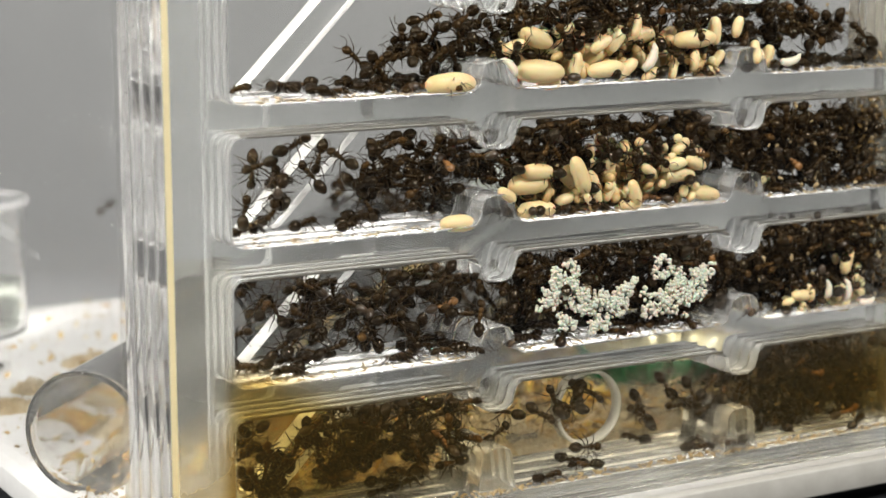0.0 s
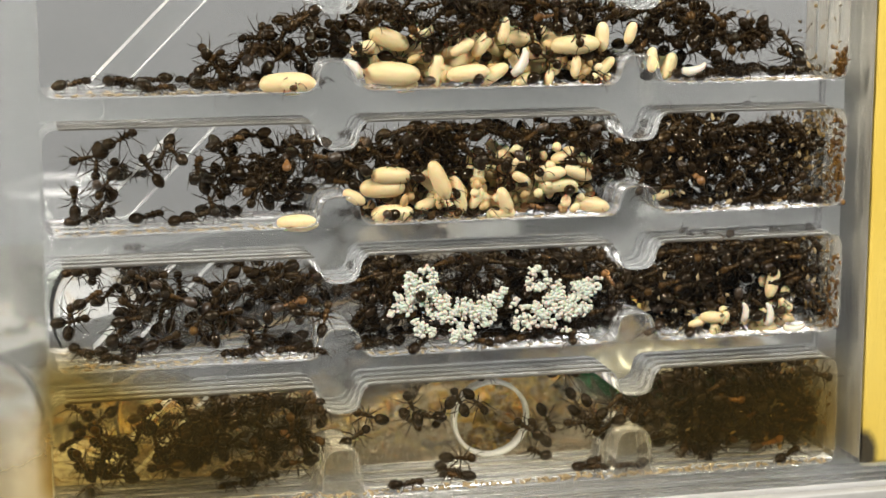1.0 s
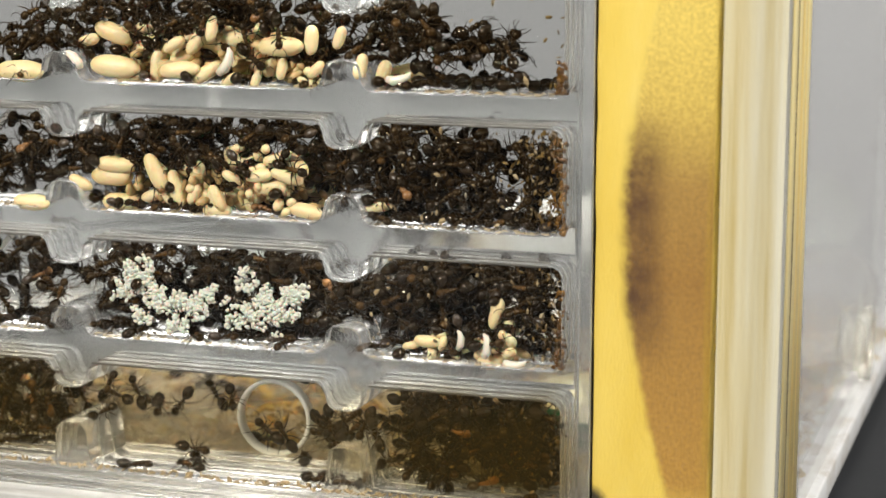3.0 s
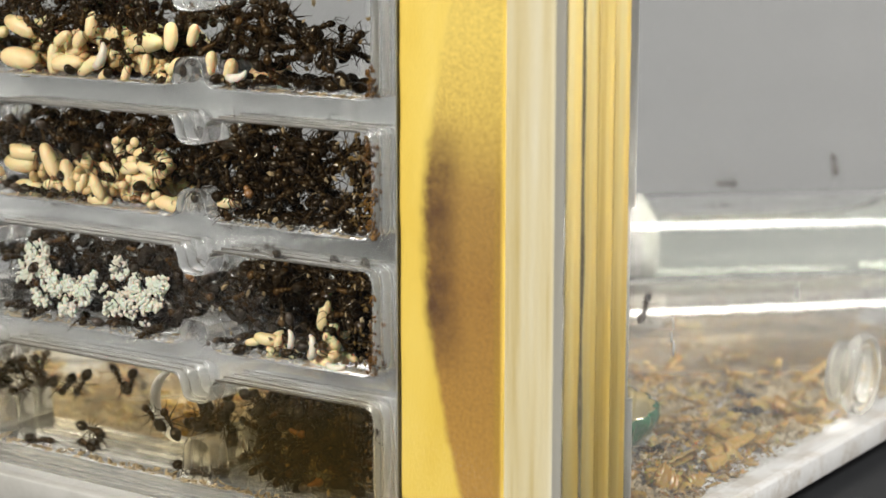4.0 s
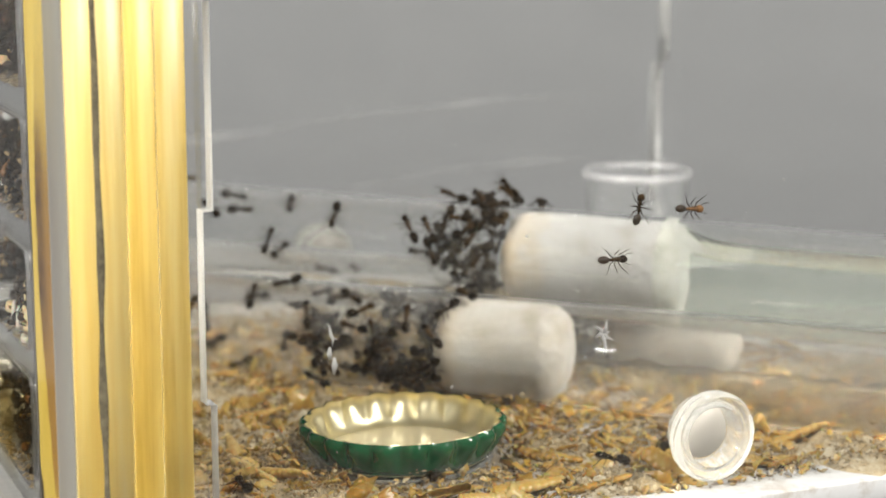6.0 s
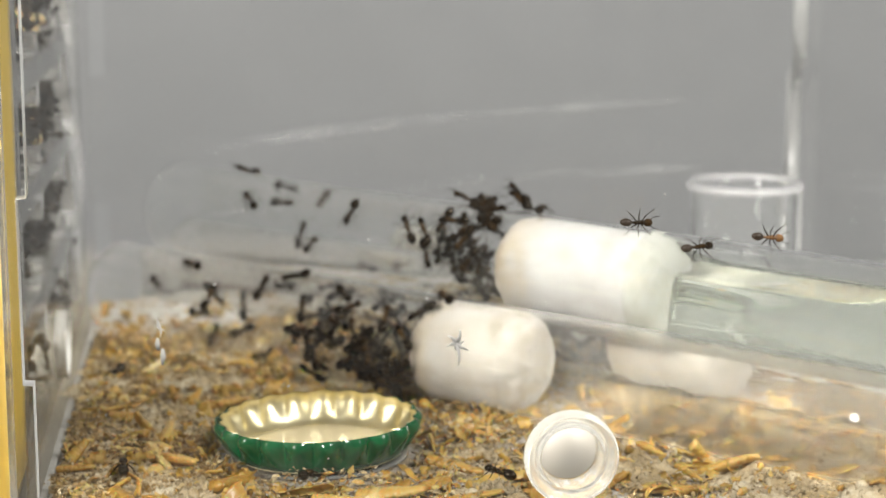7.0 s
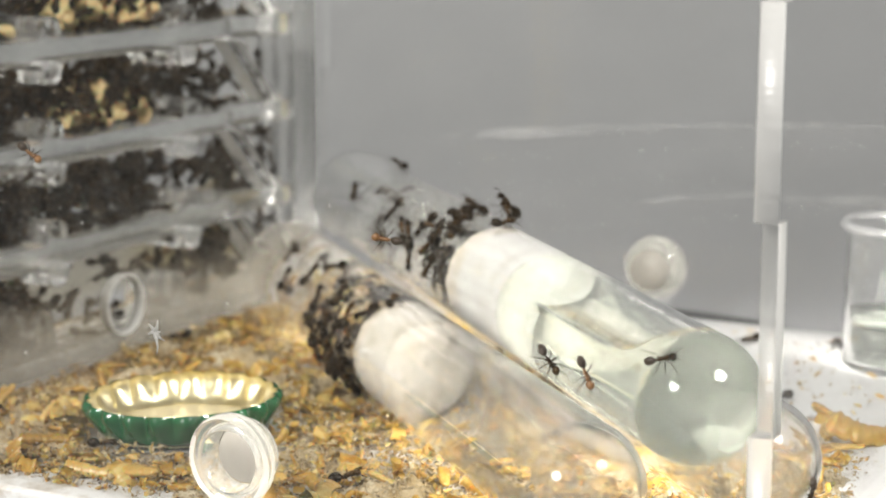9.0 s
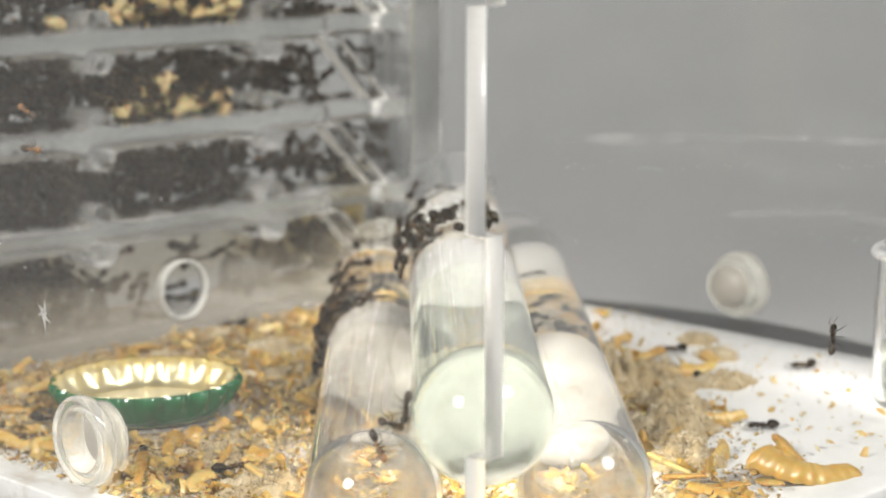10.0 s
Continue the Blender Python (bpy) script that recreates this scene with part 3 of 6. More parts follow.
def plate(name, bm, parent, frosted=True):
    """An acrylic plate: clear faces, frosted cut edges."""
    ob = part(name, bm, [M_ACRYLIC, M_CUT, M_SIDE, M_EDGE], parent, smooth=False)
    for f in ob.data.polygons:
        inner = frosted and CX0 - 1 < f.center.x / K < CX1 + 1 and 2.5 < f.center.z / K < 93
        f.material_index = 1 if inner and abs(f.normal.y) <= 0.9 else 2 if f.normal.x > 0.3 and f.center.x / K > NR - 1 else 0
        if name == "ramp" and abs(f.normal.y) <= 0.9:
            f.material_index = 3
    ob.visible_shadow = False
    return ob


nest = tagged(new("ant_nest"), "clear layered acrylic ant nest with long chambers full of ants", "ant nest")
SPONGE_HOLE = rect(52.2, 68.2, 2.6, 92.5, 1.2)
for y0, y1 in LAYERS[:3]:
    bm = sheet([rect(NL, NR, NZ0, NZ1), SPONGE_HOLE] + [chamber(k) for k in range(5)], y0, y1, 0.22)
    plate("chamber_plate", bm, nest)
# hindmost layer: rails stop short, with slanting ramps between the storeys
y0, y1 = LAYERS[3]
bm = sheet([rect(NL, NR, NZ0, NZ1), SPONGE_HOLE, rect(CX0, CX1, 3.6, RAILS[5], 1.5)], y0, y1)
plate("chamber_frame", bm, nest)
for k in range(1, 5):
    z0, z1 = RAILS[k], RAILS[k] + RAIL
    line = [(-38.0, z0, 1.5)]
    for c in CROSS:
        line += [(c - 3.0, z0, 1.6), (c - 2.3, z0 - 3.7, 1.7), (c + 2.3, z0 - 3.7, 1.7), (c + 3.0, z0, 1.6)]
    line += [(CX1 - 0.02, z0, 0), (CX1 - 0.02, z1, 0)]
    for c in reversed(CROSS):
        line += [(c + 3.0, z1, 1.6), (c + 2.3, z1 + 3.9, 1.7), (c - 2.3, z1 + 3.9, 1.7), (c - 3.0, z1, 1.6)]
    line.append((-38.0, z1, 1.5))
    plate("rail", sheet([rounded(line)], y0, y1), nest)
    plate("stub", sheet([rounded([(CX0 + 0.02, z0, 0), (-52.5, z0, 1.5), (-52.5, z1, 1.5), (CX0 + 0.02, z1, 0)])], y0, y1), nest)
for k in range(0, 4):
    za, zb = RAILS[k] + RAIL + 0.1, RAILS[k + 1] - 0.1
    xa, xb = za - 93.0 - PITCH * (k - 2), zb - 93.0 - PITCH * (k - 2)
    plate("ramp", sheet([rounded([(xa - 2.6, za, 0.3), (xa + 2.6, za, 0.8), (xb + 2.6, zb, 0.3), (xb - 2.6, zb, 0.8)])], y0 + 0.2, y1 - 0.2), nest, False)
# dark lines at the seams between the layers, along the rails' undersides
M_SEAM = speckled(material("dark_seam", rough=0.6), [(0.35, (0.02, 0.018, 0.014)), (0.7, (0.10, 0.09, 0.07))], 300)
for k in range(1, 5):
    for i, y in enumerate((-71.55, -68.28, -64.53, -60.78)):
        for xa, xb in ((CX0 + 2, CROSS[0] - 3.6), (CROSS[0] + 3.6, CROSS[1] - 3.6), (CROSS[1] + 3.6, CX1 - 2)):
            bm = bmesh.new()
            box(bm, xa, xb, y - 0.1, y + 0.1, RAILS[k] - 0.04, RAILS[k] + 0.24 + 0.08 * (i % 2))
            part("seam", bm, M_SEAM, nest, "dark seam between two layers", smooth=False)
bm = bmesh.new()
box(bm, NL + 0.02, NR - 0.3, -74.0, -71.76, NZ0, NZ1, 0.15)
pane = part("front_pane", bm, [M_HAZED, M_EDGE_YELLOW, M_EDGE, M_GREY_EDGE], nest, "clear front pane with yellowed glue edge", smooth=False)
for f in pane.data.polygons:
    f.material_index = 0 if abs(f.normal.y) > 0.8 else (1 if f.normal.x < -0.5 else 3 if f.normal.x > 0.5 else 2)
# added strip: keeps the foam's yellow from showing through the chamber ends
bm = bmesh.new()
box(bm, 52.04, 52.18, -71.55, -57.2, 3.8, 91.4)
part("gasket", bm, speckled(material("grey_brown_screen", rough=0.7), [(0.35, (0.10, 0.085, 0.055)), (0.65, (0.26, 0.24, 0.19))], 260, stretch=(1, 1, 0.2)), nest, "thin grey-brown strip added to block the foam's yellow from the chambers", smooth=False)
# wavy dark olive strip along the seam on the nest's right side
bm = bmesh.new()
prev = None
for i in range(41):
    z = NZ0 + 1.0 + (NZ1 - NZ0 - 2.0) * i / 40
    y = -68.1 + 0.25 * noise.noise(Vector((0, 3, z * 0.06)))
    w = 0.42 + 0.35 * noise.noise(Vector((5, 0, z * 0.11)))
    row = [bm.verts.new((x, y + q, z)) for x, q in ((NR + 0.01, -w), (NR + 0.07, -w * 0.4), (NR + 0.07, w * 0.4), (NR + 0.01, w))]
    if prev:
        for k in range(4):
            bm.faces.new((prev[k], row[k], row[(k + 1) % 4], prev[(k + 1) % 4]))
    prev = row
part("dirt_run", bm, speckled(material("olive_streak", rough=0.8), [(0.35, (0.06, 0.05, 0.03)), (0.65, (0.20, 0.17, 0.10))], 900), nest, "dark olive streak along the seam", smooth=False)
# added strip that carries the painted yellow reflection of the foam
bm = bmesh.new()
box(bm, 68.3, NR - 0.5, -71.745, -71.715, 2.6, NZ1 - 0.2)
part("glue_strip", bm, M_FOAM_TINT, nest, "strip added behind the pane, painted with the foam's yellow reflection", smooth=False)
bm = bmesh.new()
box(bm, NL + 1.0, CX0 - 0.3, -71.745, -71.715, 0.8, 40.0)
part("residue_strip", bm, clear("beige_foot_tint", (0.97, 0.96, 0.93), 0.1, 0.3, dirt=((0.56, 0.46, 0.27), 0.021, 0.009, 0.6)), nest, "beige strip behind the pane, stronger towards the bottom", smooth=False)
ring_cut = [(1.6 + 5.75 * math.cos(a), 9.0 + 5.75 * math.sin(a)) for a in (2 * math.pi * i / 40 for i in range(40))]
bm = sheet([rect(NL, NR, NZ0, NZ1), [Vector(p) for p in ring_cut]], -57.0, -55.05)
back = part("back_pane", bm, M_BACK_PANE, nest, smooth=False)
bm = bmesh.new()
lathe(bm, [(5.15, 0.1), (5.6, 0.0), (5.7, 0.2), (5.7, 1.8), (5.6, 1.9), (5.3, 1.9), (5.15, 1.8)], 48, Matrix.Translation((1.6, -57.0, 9.0)) @ Matrix.Rotation(-math.pi / 2, 4, "X"), closed=True)
part("passage_ring", bm, M_RIM, nest, "frosted rim of the round passage to the arena")
for za, zb in ((0.4, NEST_STEPS[1]), (NEST_STEPS[2], NEST_STEPS[3])):
    # ends of the front arena wall that reach between the fingers of the side wall
    bm = bmesh.new()
    box(bm, XR - 2.95, XR - 0.05, YN + 0.02, YN + 1.25, za + 0.1, zb - 0.1, 0.12)
    part("finger", bm, [M_WALL, M_EDGE], nest, "clear finger of the joint beside the arena wall", smooth=False)
set_down(nest)

bm = bmesh.new()
box(bm, 52.35, 68.0, -71.6, -57.2, 2.8, 92.2, 0.8)
bmesh.ops.subdivide_edges(bm, edges=[e for e in bm.edges if e.calc_length() > 10], cuts=24, use_grid_fill=True)
for v in bm.verts:
    n = noise.noise_vector(v.co * 0.22) * 0.14 + noise.noise_vector(v.co * 0.9) * 0.05
    v.co += Vector((n.x, min(0.0, n.y) * -1, n.z))
set_down(tagged(part("sponge", bm, M_SPONGE), "damp yellow foam strip with a long brown stain", "sponge"))

# a domed screw head at the foot of the front pane
screw = tagged(new("screw"), "domed steel screw with a socket head on the front pane", "screw")
bm = bmesh.new()
lathe(bm, [(2.0, 1.3), (2.0, 2.5), (2.5, 2.6), (3.3, 2.2), (3.9, 1.4), (4.1, 0.4), (4.0, 0.0), (0, 0.0), (0, 1.3)], 40)
M_STEEL = speckled(material("dull_steel", rough=0.3, metal=1.0), [(0.3, (0.36, 0.36, 0.36)), (0.7, (0.55, 0.55, 0.54))], 400)
screw_head = part("head", bm, M_STEEL, screw)
bm = bmesh.new()
lathe(bm, [(0, 1.35), (1.95, 1.35), (1.95, 1.5), (0, 1.5)], 6)
part("socket", bm, M_BLACK, screw_head, "dark hexagonal socket")
set_down(screw, at(67.9, -74.02, 2.9, 90, 0, 0))

# ---- test tubes on the floor ----
AX = Vector((0.705, 0.709, 0)).normalized()
SIDE = Vector((AX.y, -AX.x, 0))
TUBE_R, TUBE_L = 8.8, 176.0


def tube_frame(end, rise=0.0):
    """Local z runs from the round end back to the open end."""
    z = (-AX + Vector((0, 0, rise))).normalized()
    x = SIDE
    y = z.cross(x)
    m = Matrix((x, y, z)).transposed().to_4x4()
    m.translation = Vector(end) * K
    return m


def round_end(r, z0, steps=10):
    return [(r * math.sin(a), z0 - r * math.cos(a)) for a in (math.pi / 2 * i / steps for i in range(steps + 1))]


def test_tube(m, label, TUBE_L=176.0, glass=None):
    tube = tagged(new("test_tube"), label, "test tube", "test tubes")
    bm = bmesh.new()
    lathe(bm, round_end(TUBE_R, 0) + [(TUBE_R, TUBE_L - 12), (TUBE_R, TUBE_L - 10.5), (TUBE_R + 0.3, TUBE_L - 9.7), (TUBE_R, TUBE_L - 9.3), (TUBE_R - 0.4, TUBE_L - 9.6), (TUBE_R - 0.8, TUBE_L - 11), (TUBE_R - 0.8, 0.0)] + round_end(TUBE_R - 0.8, 0.0)[-2::-1], 64)
    part("glass_body", bm, glass or M_GLASS, tube).visible_shadow = False
    return set_down(tube, m)


def cotton_plug(m, s0, s1, r, label, seed, mt=None):
    bm = bmesh.new()
    n = 34
    prof = [(0, s0)]
    for i in range(n + 1):
        u = i / n
        z = s0 + (s1 - s0) * u
        cap = min(1.0, math.sqrt(max(0.0, 1 - (1 - min(u, 1 - u) * 2 / 0.36) ** 2)) if min(u, 1 - u) * 2 < 0.36 else 1.0)
        prof.append((r * (0.45 + 0.55 * cap), z))
    prof.append((0, s1))
    lathe(bm, prof, 84)
    for v in bm.verts:
        d = noise.noise(v.co * 0.28 + Vector((seed, 0, 0))) * 0.5 + noise.noise(v.co * 0.9 + Vector((0, seed, 0))) * 0.25
        q = Vector((v.co.x, v.co.y, 0))
        rad = q.length
        if rad > 0.1:
            tuft = noise.noise(Vector((v.co.x * 0.5, v.co.y * 0.5, v.co.z * 0.16 + seed * 3))) + 0.6 * noise.noise(Vector((v.co.x * 1.4, v.co.y * 1.4, v.co.z * 0.5)))
            lim = min(r, rad * (1 + 0.03 * d + 0.045 * tuft) + 0.2)
            v.co.x, v.co.y = q.x / rad * lim, q.y / rad * lim
        v.co.z += d * 1.1
    return set_down(tagged(part("cotton_plug", bm, mt or M_COTTON), label, "cotton plug", "cotton plugs"), m)


top_end = Vector((59.8, 75.7, 20.8))
M_TOP = tube_frame(top_end, 0.012)
M_LOW = tube_frame(top_end + SIDE * 13.6 - AX * 5.4 + Vector((0.0, 0.0, -12.0)))
M_REAR = tube_frame(top_end - SIDE * 13.6 - AX * 9.5 + Vector((0.0, 0.0, -12.0)))
test_tube(M_TOP, "glass test tube of water, cotton plugged, lying on two others", 169.3)
test_tube(M_LOW, "glass test tube with a cotton plug lying on the waste-strewn floor", 166.0, M_CLOUDED)
test_tube(M_REAR, "glass test tube with a stained cotton plug lying on the floor", 167.0, M_CLOUDED)
cotton_plug(M_TOP, 47.4, 79.3, TUBE_R - 0.95, "white cotton wool plug holding back water", 1.0)
cotton_plug(M_LOW, 58.2, 80.4, TUBE_R - 0.95, "white cotton wool plug with rounded yellowed ends", 2.0, M_OLD_COTTON)
cotton_plug(M_REAR, 31.5, 54, TUBE_R - 0.95, "cream cotton wool plug in the rear tube", 3.0, M_OLD_COTTON)

# murk in the lower tubes: dried dirt, plus painted shade the glass doesn't cast
def residue(m, s0, s1, a0, a1, mt, label, seed):
    bm = bmesh.new()
    prev = None
    for i in range(31):
        s = s0 + (s1 - s0) * i / 30
        r = (TUBE_R - 0.95) * (1.0 if s >= 0 else math.sqrt(max(0.05, 1 - (s / TUBE_R) ** 2)))
        lo = a0 + 14 * noise.noise(Vector((s * 0.2, seed, 0)))
        hi = a1 + 18 * noise.noise(Vector((s * 0.25, 0, seed)))
        hi -= (hi - lo) * 0.92 * max(0.0, (i / 30 - 0.55) / 0.45) ** 1.4
        row = []
        for rr in (r, r - 0.25):
            row += [bm.verts.new((rr * math.cos(radians(q)), rr * math.sin(radians(q)), s)) for q in (lo + (hi - lo) * k / 16 for k in range(17))]
        row = row[:17] + row[17:][::-1]
        if prev:
            for k in range(34):
                bm.faces.new((prev[k], row[k], row[(k + 1) % 34], prev[(k + 1) % 34]))
        prev = row
    ob = set_down(tagged(part("residue", bm, mt), label, "residue", "residues"), m)
    ob.visible_shadow = False


residue(M_LOW, -5, 52, -165, 5, M_MURK, "dull tan residue and painted shade along the tube's underside", 1.0)
residue(M_REAR, -5, 26, -165, -5, M_MURK, "dull tan residue and painted shade along the tube's underside", 7.0)

# water in the upper tube with a long bubble along its top
bm = bmesh.new()
r = TUBE_R - 0.65
stations = [(r * math.sin(a), -r * math.cos(a)) for a in (math.pi / 2 * i / 14 for i in range(1, 15))] + [(r, 1.1 * i) for i in range(1, 48)]
prev = None
for rr, z in stations:
    # depth of the bubble: blunt at the cotton, long and thin towards the round end
    u = (z - 3.0) / 46.5
    depth = 0.01
    if 0 < u < 1:
        depth += 4.1 * (1 - (1 - min(1, u / 0.28)) ** 2) ** 0.5 * (1 - max(0.0, (u - 0.78) / 0.22) ** 2) ** 0.5
    depth = min(depth, rr * 0.9)
    a0 = math.acos((rr - depth) / rr)
    ring = []
    for k in range(48):
        a = a0 + (2 * math.pi - 2 * a0) * k / 47
        ring.append(bm.verts.new((rr * math.sin(a), rr * math.cos(a), z)))
    half = rr * math.sin(a0)
    for k in range(1, 16):
        q = -1 + 2 * k / 16
        ring.append(bm.verts.new((half * q, rr - depth - 0.22 * depth * (1 - q * q), z)))
    if prev:
        for k in range(len(ring)):
            j = (k + 1) % len(ring)
            bm.faces.new((prev[k], ring[k], ring[j], prev[j]))
    else:
        bm.faces.new(ring[::-1])
    prev = ring
bm.faces.new(prev)
bmesh.ops.recalc_face_normals(bm, faces=bm.faces[:])
water = set_down(tagged(part("water", bm, M_WATER), "clear water with a long air bubble in the test tube", "water"), M_TOP)
water.visible_shadow = False

# ---- whitish streaks along the left wall ----
def smear(ya, za, yb, zb, w):
    bm = bmesh.new()
    n = 24
    rows_ = []
    for i in range(n + 1):
        u = i / n
        y, z = ya + (yb - ya) * u, za + (zb - za) * u + 0.25 * noise.noise(Vector((u * 6, ya, 0)))
        h = w * (0.35 + 0.65 * math.sin(math.pi * min(1, max(0.02, u)))) * (0.8 + 0.4 * noise.noise(Vector((u * 9, 4, zb))))
        x = XL + (YB - y) * 0.01746 - 0.05
        rows_.append([bm.verts.new((x, y, z - h)), bm.verts.new((x - 0.04, y, z)), bm.verts.new((x, y, z + h))])
    for a, b_ in zip(rows_, rows_[1:]):
        for k in range(2):
            bm.faces.new((a[k], b_[k], b_[k + 1], a[k + 1]))
    set_down(tagged(part("smear", bm, M_STREAK), "thin whitish streak along the clear wall", "smear", "smears"))


smear(-27, 33.4, 22, 38.1, 1.5)
smear(20, 38.0, 66, 40.4, 0.9)
smear(14, 22.6, 48, 27.0, 0.9)
smear(44, 25.0, 70, 26.6, 1.3)

# ---- bottle cap ----
def bottle_cap(m):
    cap = tagged(new("bottle_cap"), "green upturned crown bottle cap with gold lining", "bottle cap")
    def shell(inset, depth):
        rows_, N, flutes = [], 252, 21
        bm = bmesh.new()
        prof = [(0.0, 0.0, 0), (7, 0.0, 0), (11.2, 0.05, 0), (12.4, 0.35, 0), (13.2, 0.9, 0.05), (13.8, 1.6, 0.2), (14.2, 2.3, 0.5), (14.6, 3.1, 0.9), (14.95, 3.8, 1.2), (15.2, 4.4, 1.3), (15.25, 4.9, 1.25), (15.1, 5.4, 1.05), (14.8, 5.75, 0.85)]
        for r, h, f in prof:
            f *= depth
            if r == 0:
                rows_.append([bm.verts.new((0, 0, h + inset))])
                continue
            ring = []
            for i in range(N):
                a = 2 * math.pi * i / N
                w = 0.5 + 0.5 * math.cos(flutes * a)
                rr = r - inset + f * 1.05 * (w ** 0.55 - 0.66)
                ring.append(bm.verts.new((rr * math.cos(a), rr * math.sin(a), h + (inset if h < 1 else 0) + 0.3 * f * (w ** 0.7 - 0.5) * (1 if h > 5 else 0.2))))
            rows_.append(ring)
        for a, b_ in zip(rows_, rows_[1:]):
            for i in range(N):
                j = (i + 1) % N
                bm.faces.new((a[0], b_[i], b_[j]) if len(a) == 1 else (a[i], b_[i], b_[j], a[j]))
        return bm
    part("outer_shell", shell(0.0, 1.0), M_GREEN, cap, "dark green enamelled fluted skirt")
    lining = part("lining", shell(0.3, 0.75), M_GOLD, cap, "shiny gold lacquered inside")
    bm = bmesh.new()
    lathe(bm, [(0, 0.75), (11.6, 0.75), (12.4, 0.9), (12.8, 0.5)], 64)
    part("liner_disc", bm, material("cap_liner", (0.60, 0.52, 0.33), 0.3, Coat_Weight=1.0, Coat_Roughness=0.1), lining, "pale liner with a wet film")
    bm = bmesh.new()
    lathe(bm, [(0, -0.5), (13.2, -0.5), (13.5, -0.3), (13.5, 0.0), (12.8, 0.1), (12.2, -0.1), (0, -0.1)], 64)
    part("base_disc", bm, M_PLASTIC, cap, "thin clear disc stuck under the cap")
    return set_down(cap, m)


bottle_cap(at(41.8, -15.2, 0.6, 1.0, -0.5, 20))

# ---- port plugs in the side walls, vial at the back ----
def port_plug(m, label):
    plug = tagged(new("port_plug"), label, "plug", "port plugs")
    bm = bmesh.new()
    lathe(bm, [(6.25, 0.3), (6.4, 0.0), (6.4, -1.2), (6.2, -1.5), (5.6, -1.5), (5.2, -1.0), (4.7, -1.0), (4.4, -1.5), (4.2, -1.4), (4.0, 2.2), (4.6, 3.2), (5.0, 3.2), (5.0, 0.3)], 56, closed=True)
    flange = part("flange", bm, M_PLASTIC, plug)
    flange.visible_shadow = False
    bm = bmesh.new()
    lathe(bm, [(0, 2.2), (3.9, 2.2), (4.0, 2.5), (4.0, 3.1), (0, 3.2)], 40)
    part("end_disc", bm, M_DISC, flange, "beige closed end of the cup")
    return set_down(plug, m)


port_plug(at(76.6, 17.0, 9.3, 0, -90, 0), "clear plastic cup plug pushed into the arena wall")
port_plug(at(-72.6, 19.0, 9.5, 0, 90, 0), "clear plastic cup plug pushed into the arena wall")

vial = tagged(new("glass_vial"), "open clear glass vial part filled with water", "vial")
bm = bmesh.new()
lathe(bm, [(0, 0.2), (9.8, 0.2), (10.6, 1.0), (10.6, 24.4), (11.2, 24.8), (11.3, 25.6), (10.9, 26.1), (10.3, 26.0), (9.7, 25.0), (9.7, 2.2), (8.8, 1.5), (0, 1.5)], 64)
vial_body = part("glass_body", bm, M_GLASS, vial)
vial_body.visible_shadow = False
bm = bmesh.new()
lathe(bm, [(10.32, 26.02), (10.9, 26.14), (11.34, 25.6), (11.24, 24.9), (11.5, 25.0), (11.55, 25.7), (11.0, 26.4), (10.3, 26.2)], 64, closed=True)
part("lip", bm, material("clear_lip", (0.9, 0.9, 0.9), 0.15, Transmission_Weight=0.75, IOR=1.47), vial_body, "frosted white lip").visible_shadow = False
bm = bmesh.new()
lathe(bm, [(0, 1.6), (9.0, 1.7), (9.65, 2.4), (9.65, 10.6), (9.4, 10.2), (0, 10.1)], 48)
w = part("water_fill", bm, M_WATER, vial, "clear water")
w.visible_shadow = False
set_down(vial, at(-52.0, 74.0, 0.1))

# ---- ants ----
def leg_points(side, root, reach, fore, lift):
    x, y = root, side * 0.28
    return [(x, y, 0.62), (x + fore * 0.35, side * (0.28 + 0.5 * reach), 1.0 + lift), (x + fore * 0.9, side * (0.3 + 1.25 * reach), 0.35 + lift * 0.4), (x + fore * 1.35, side * (0.3 + 1.75 * reach), -0.02)]


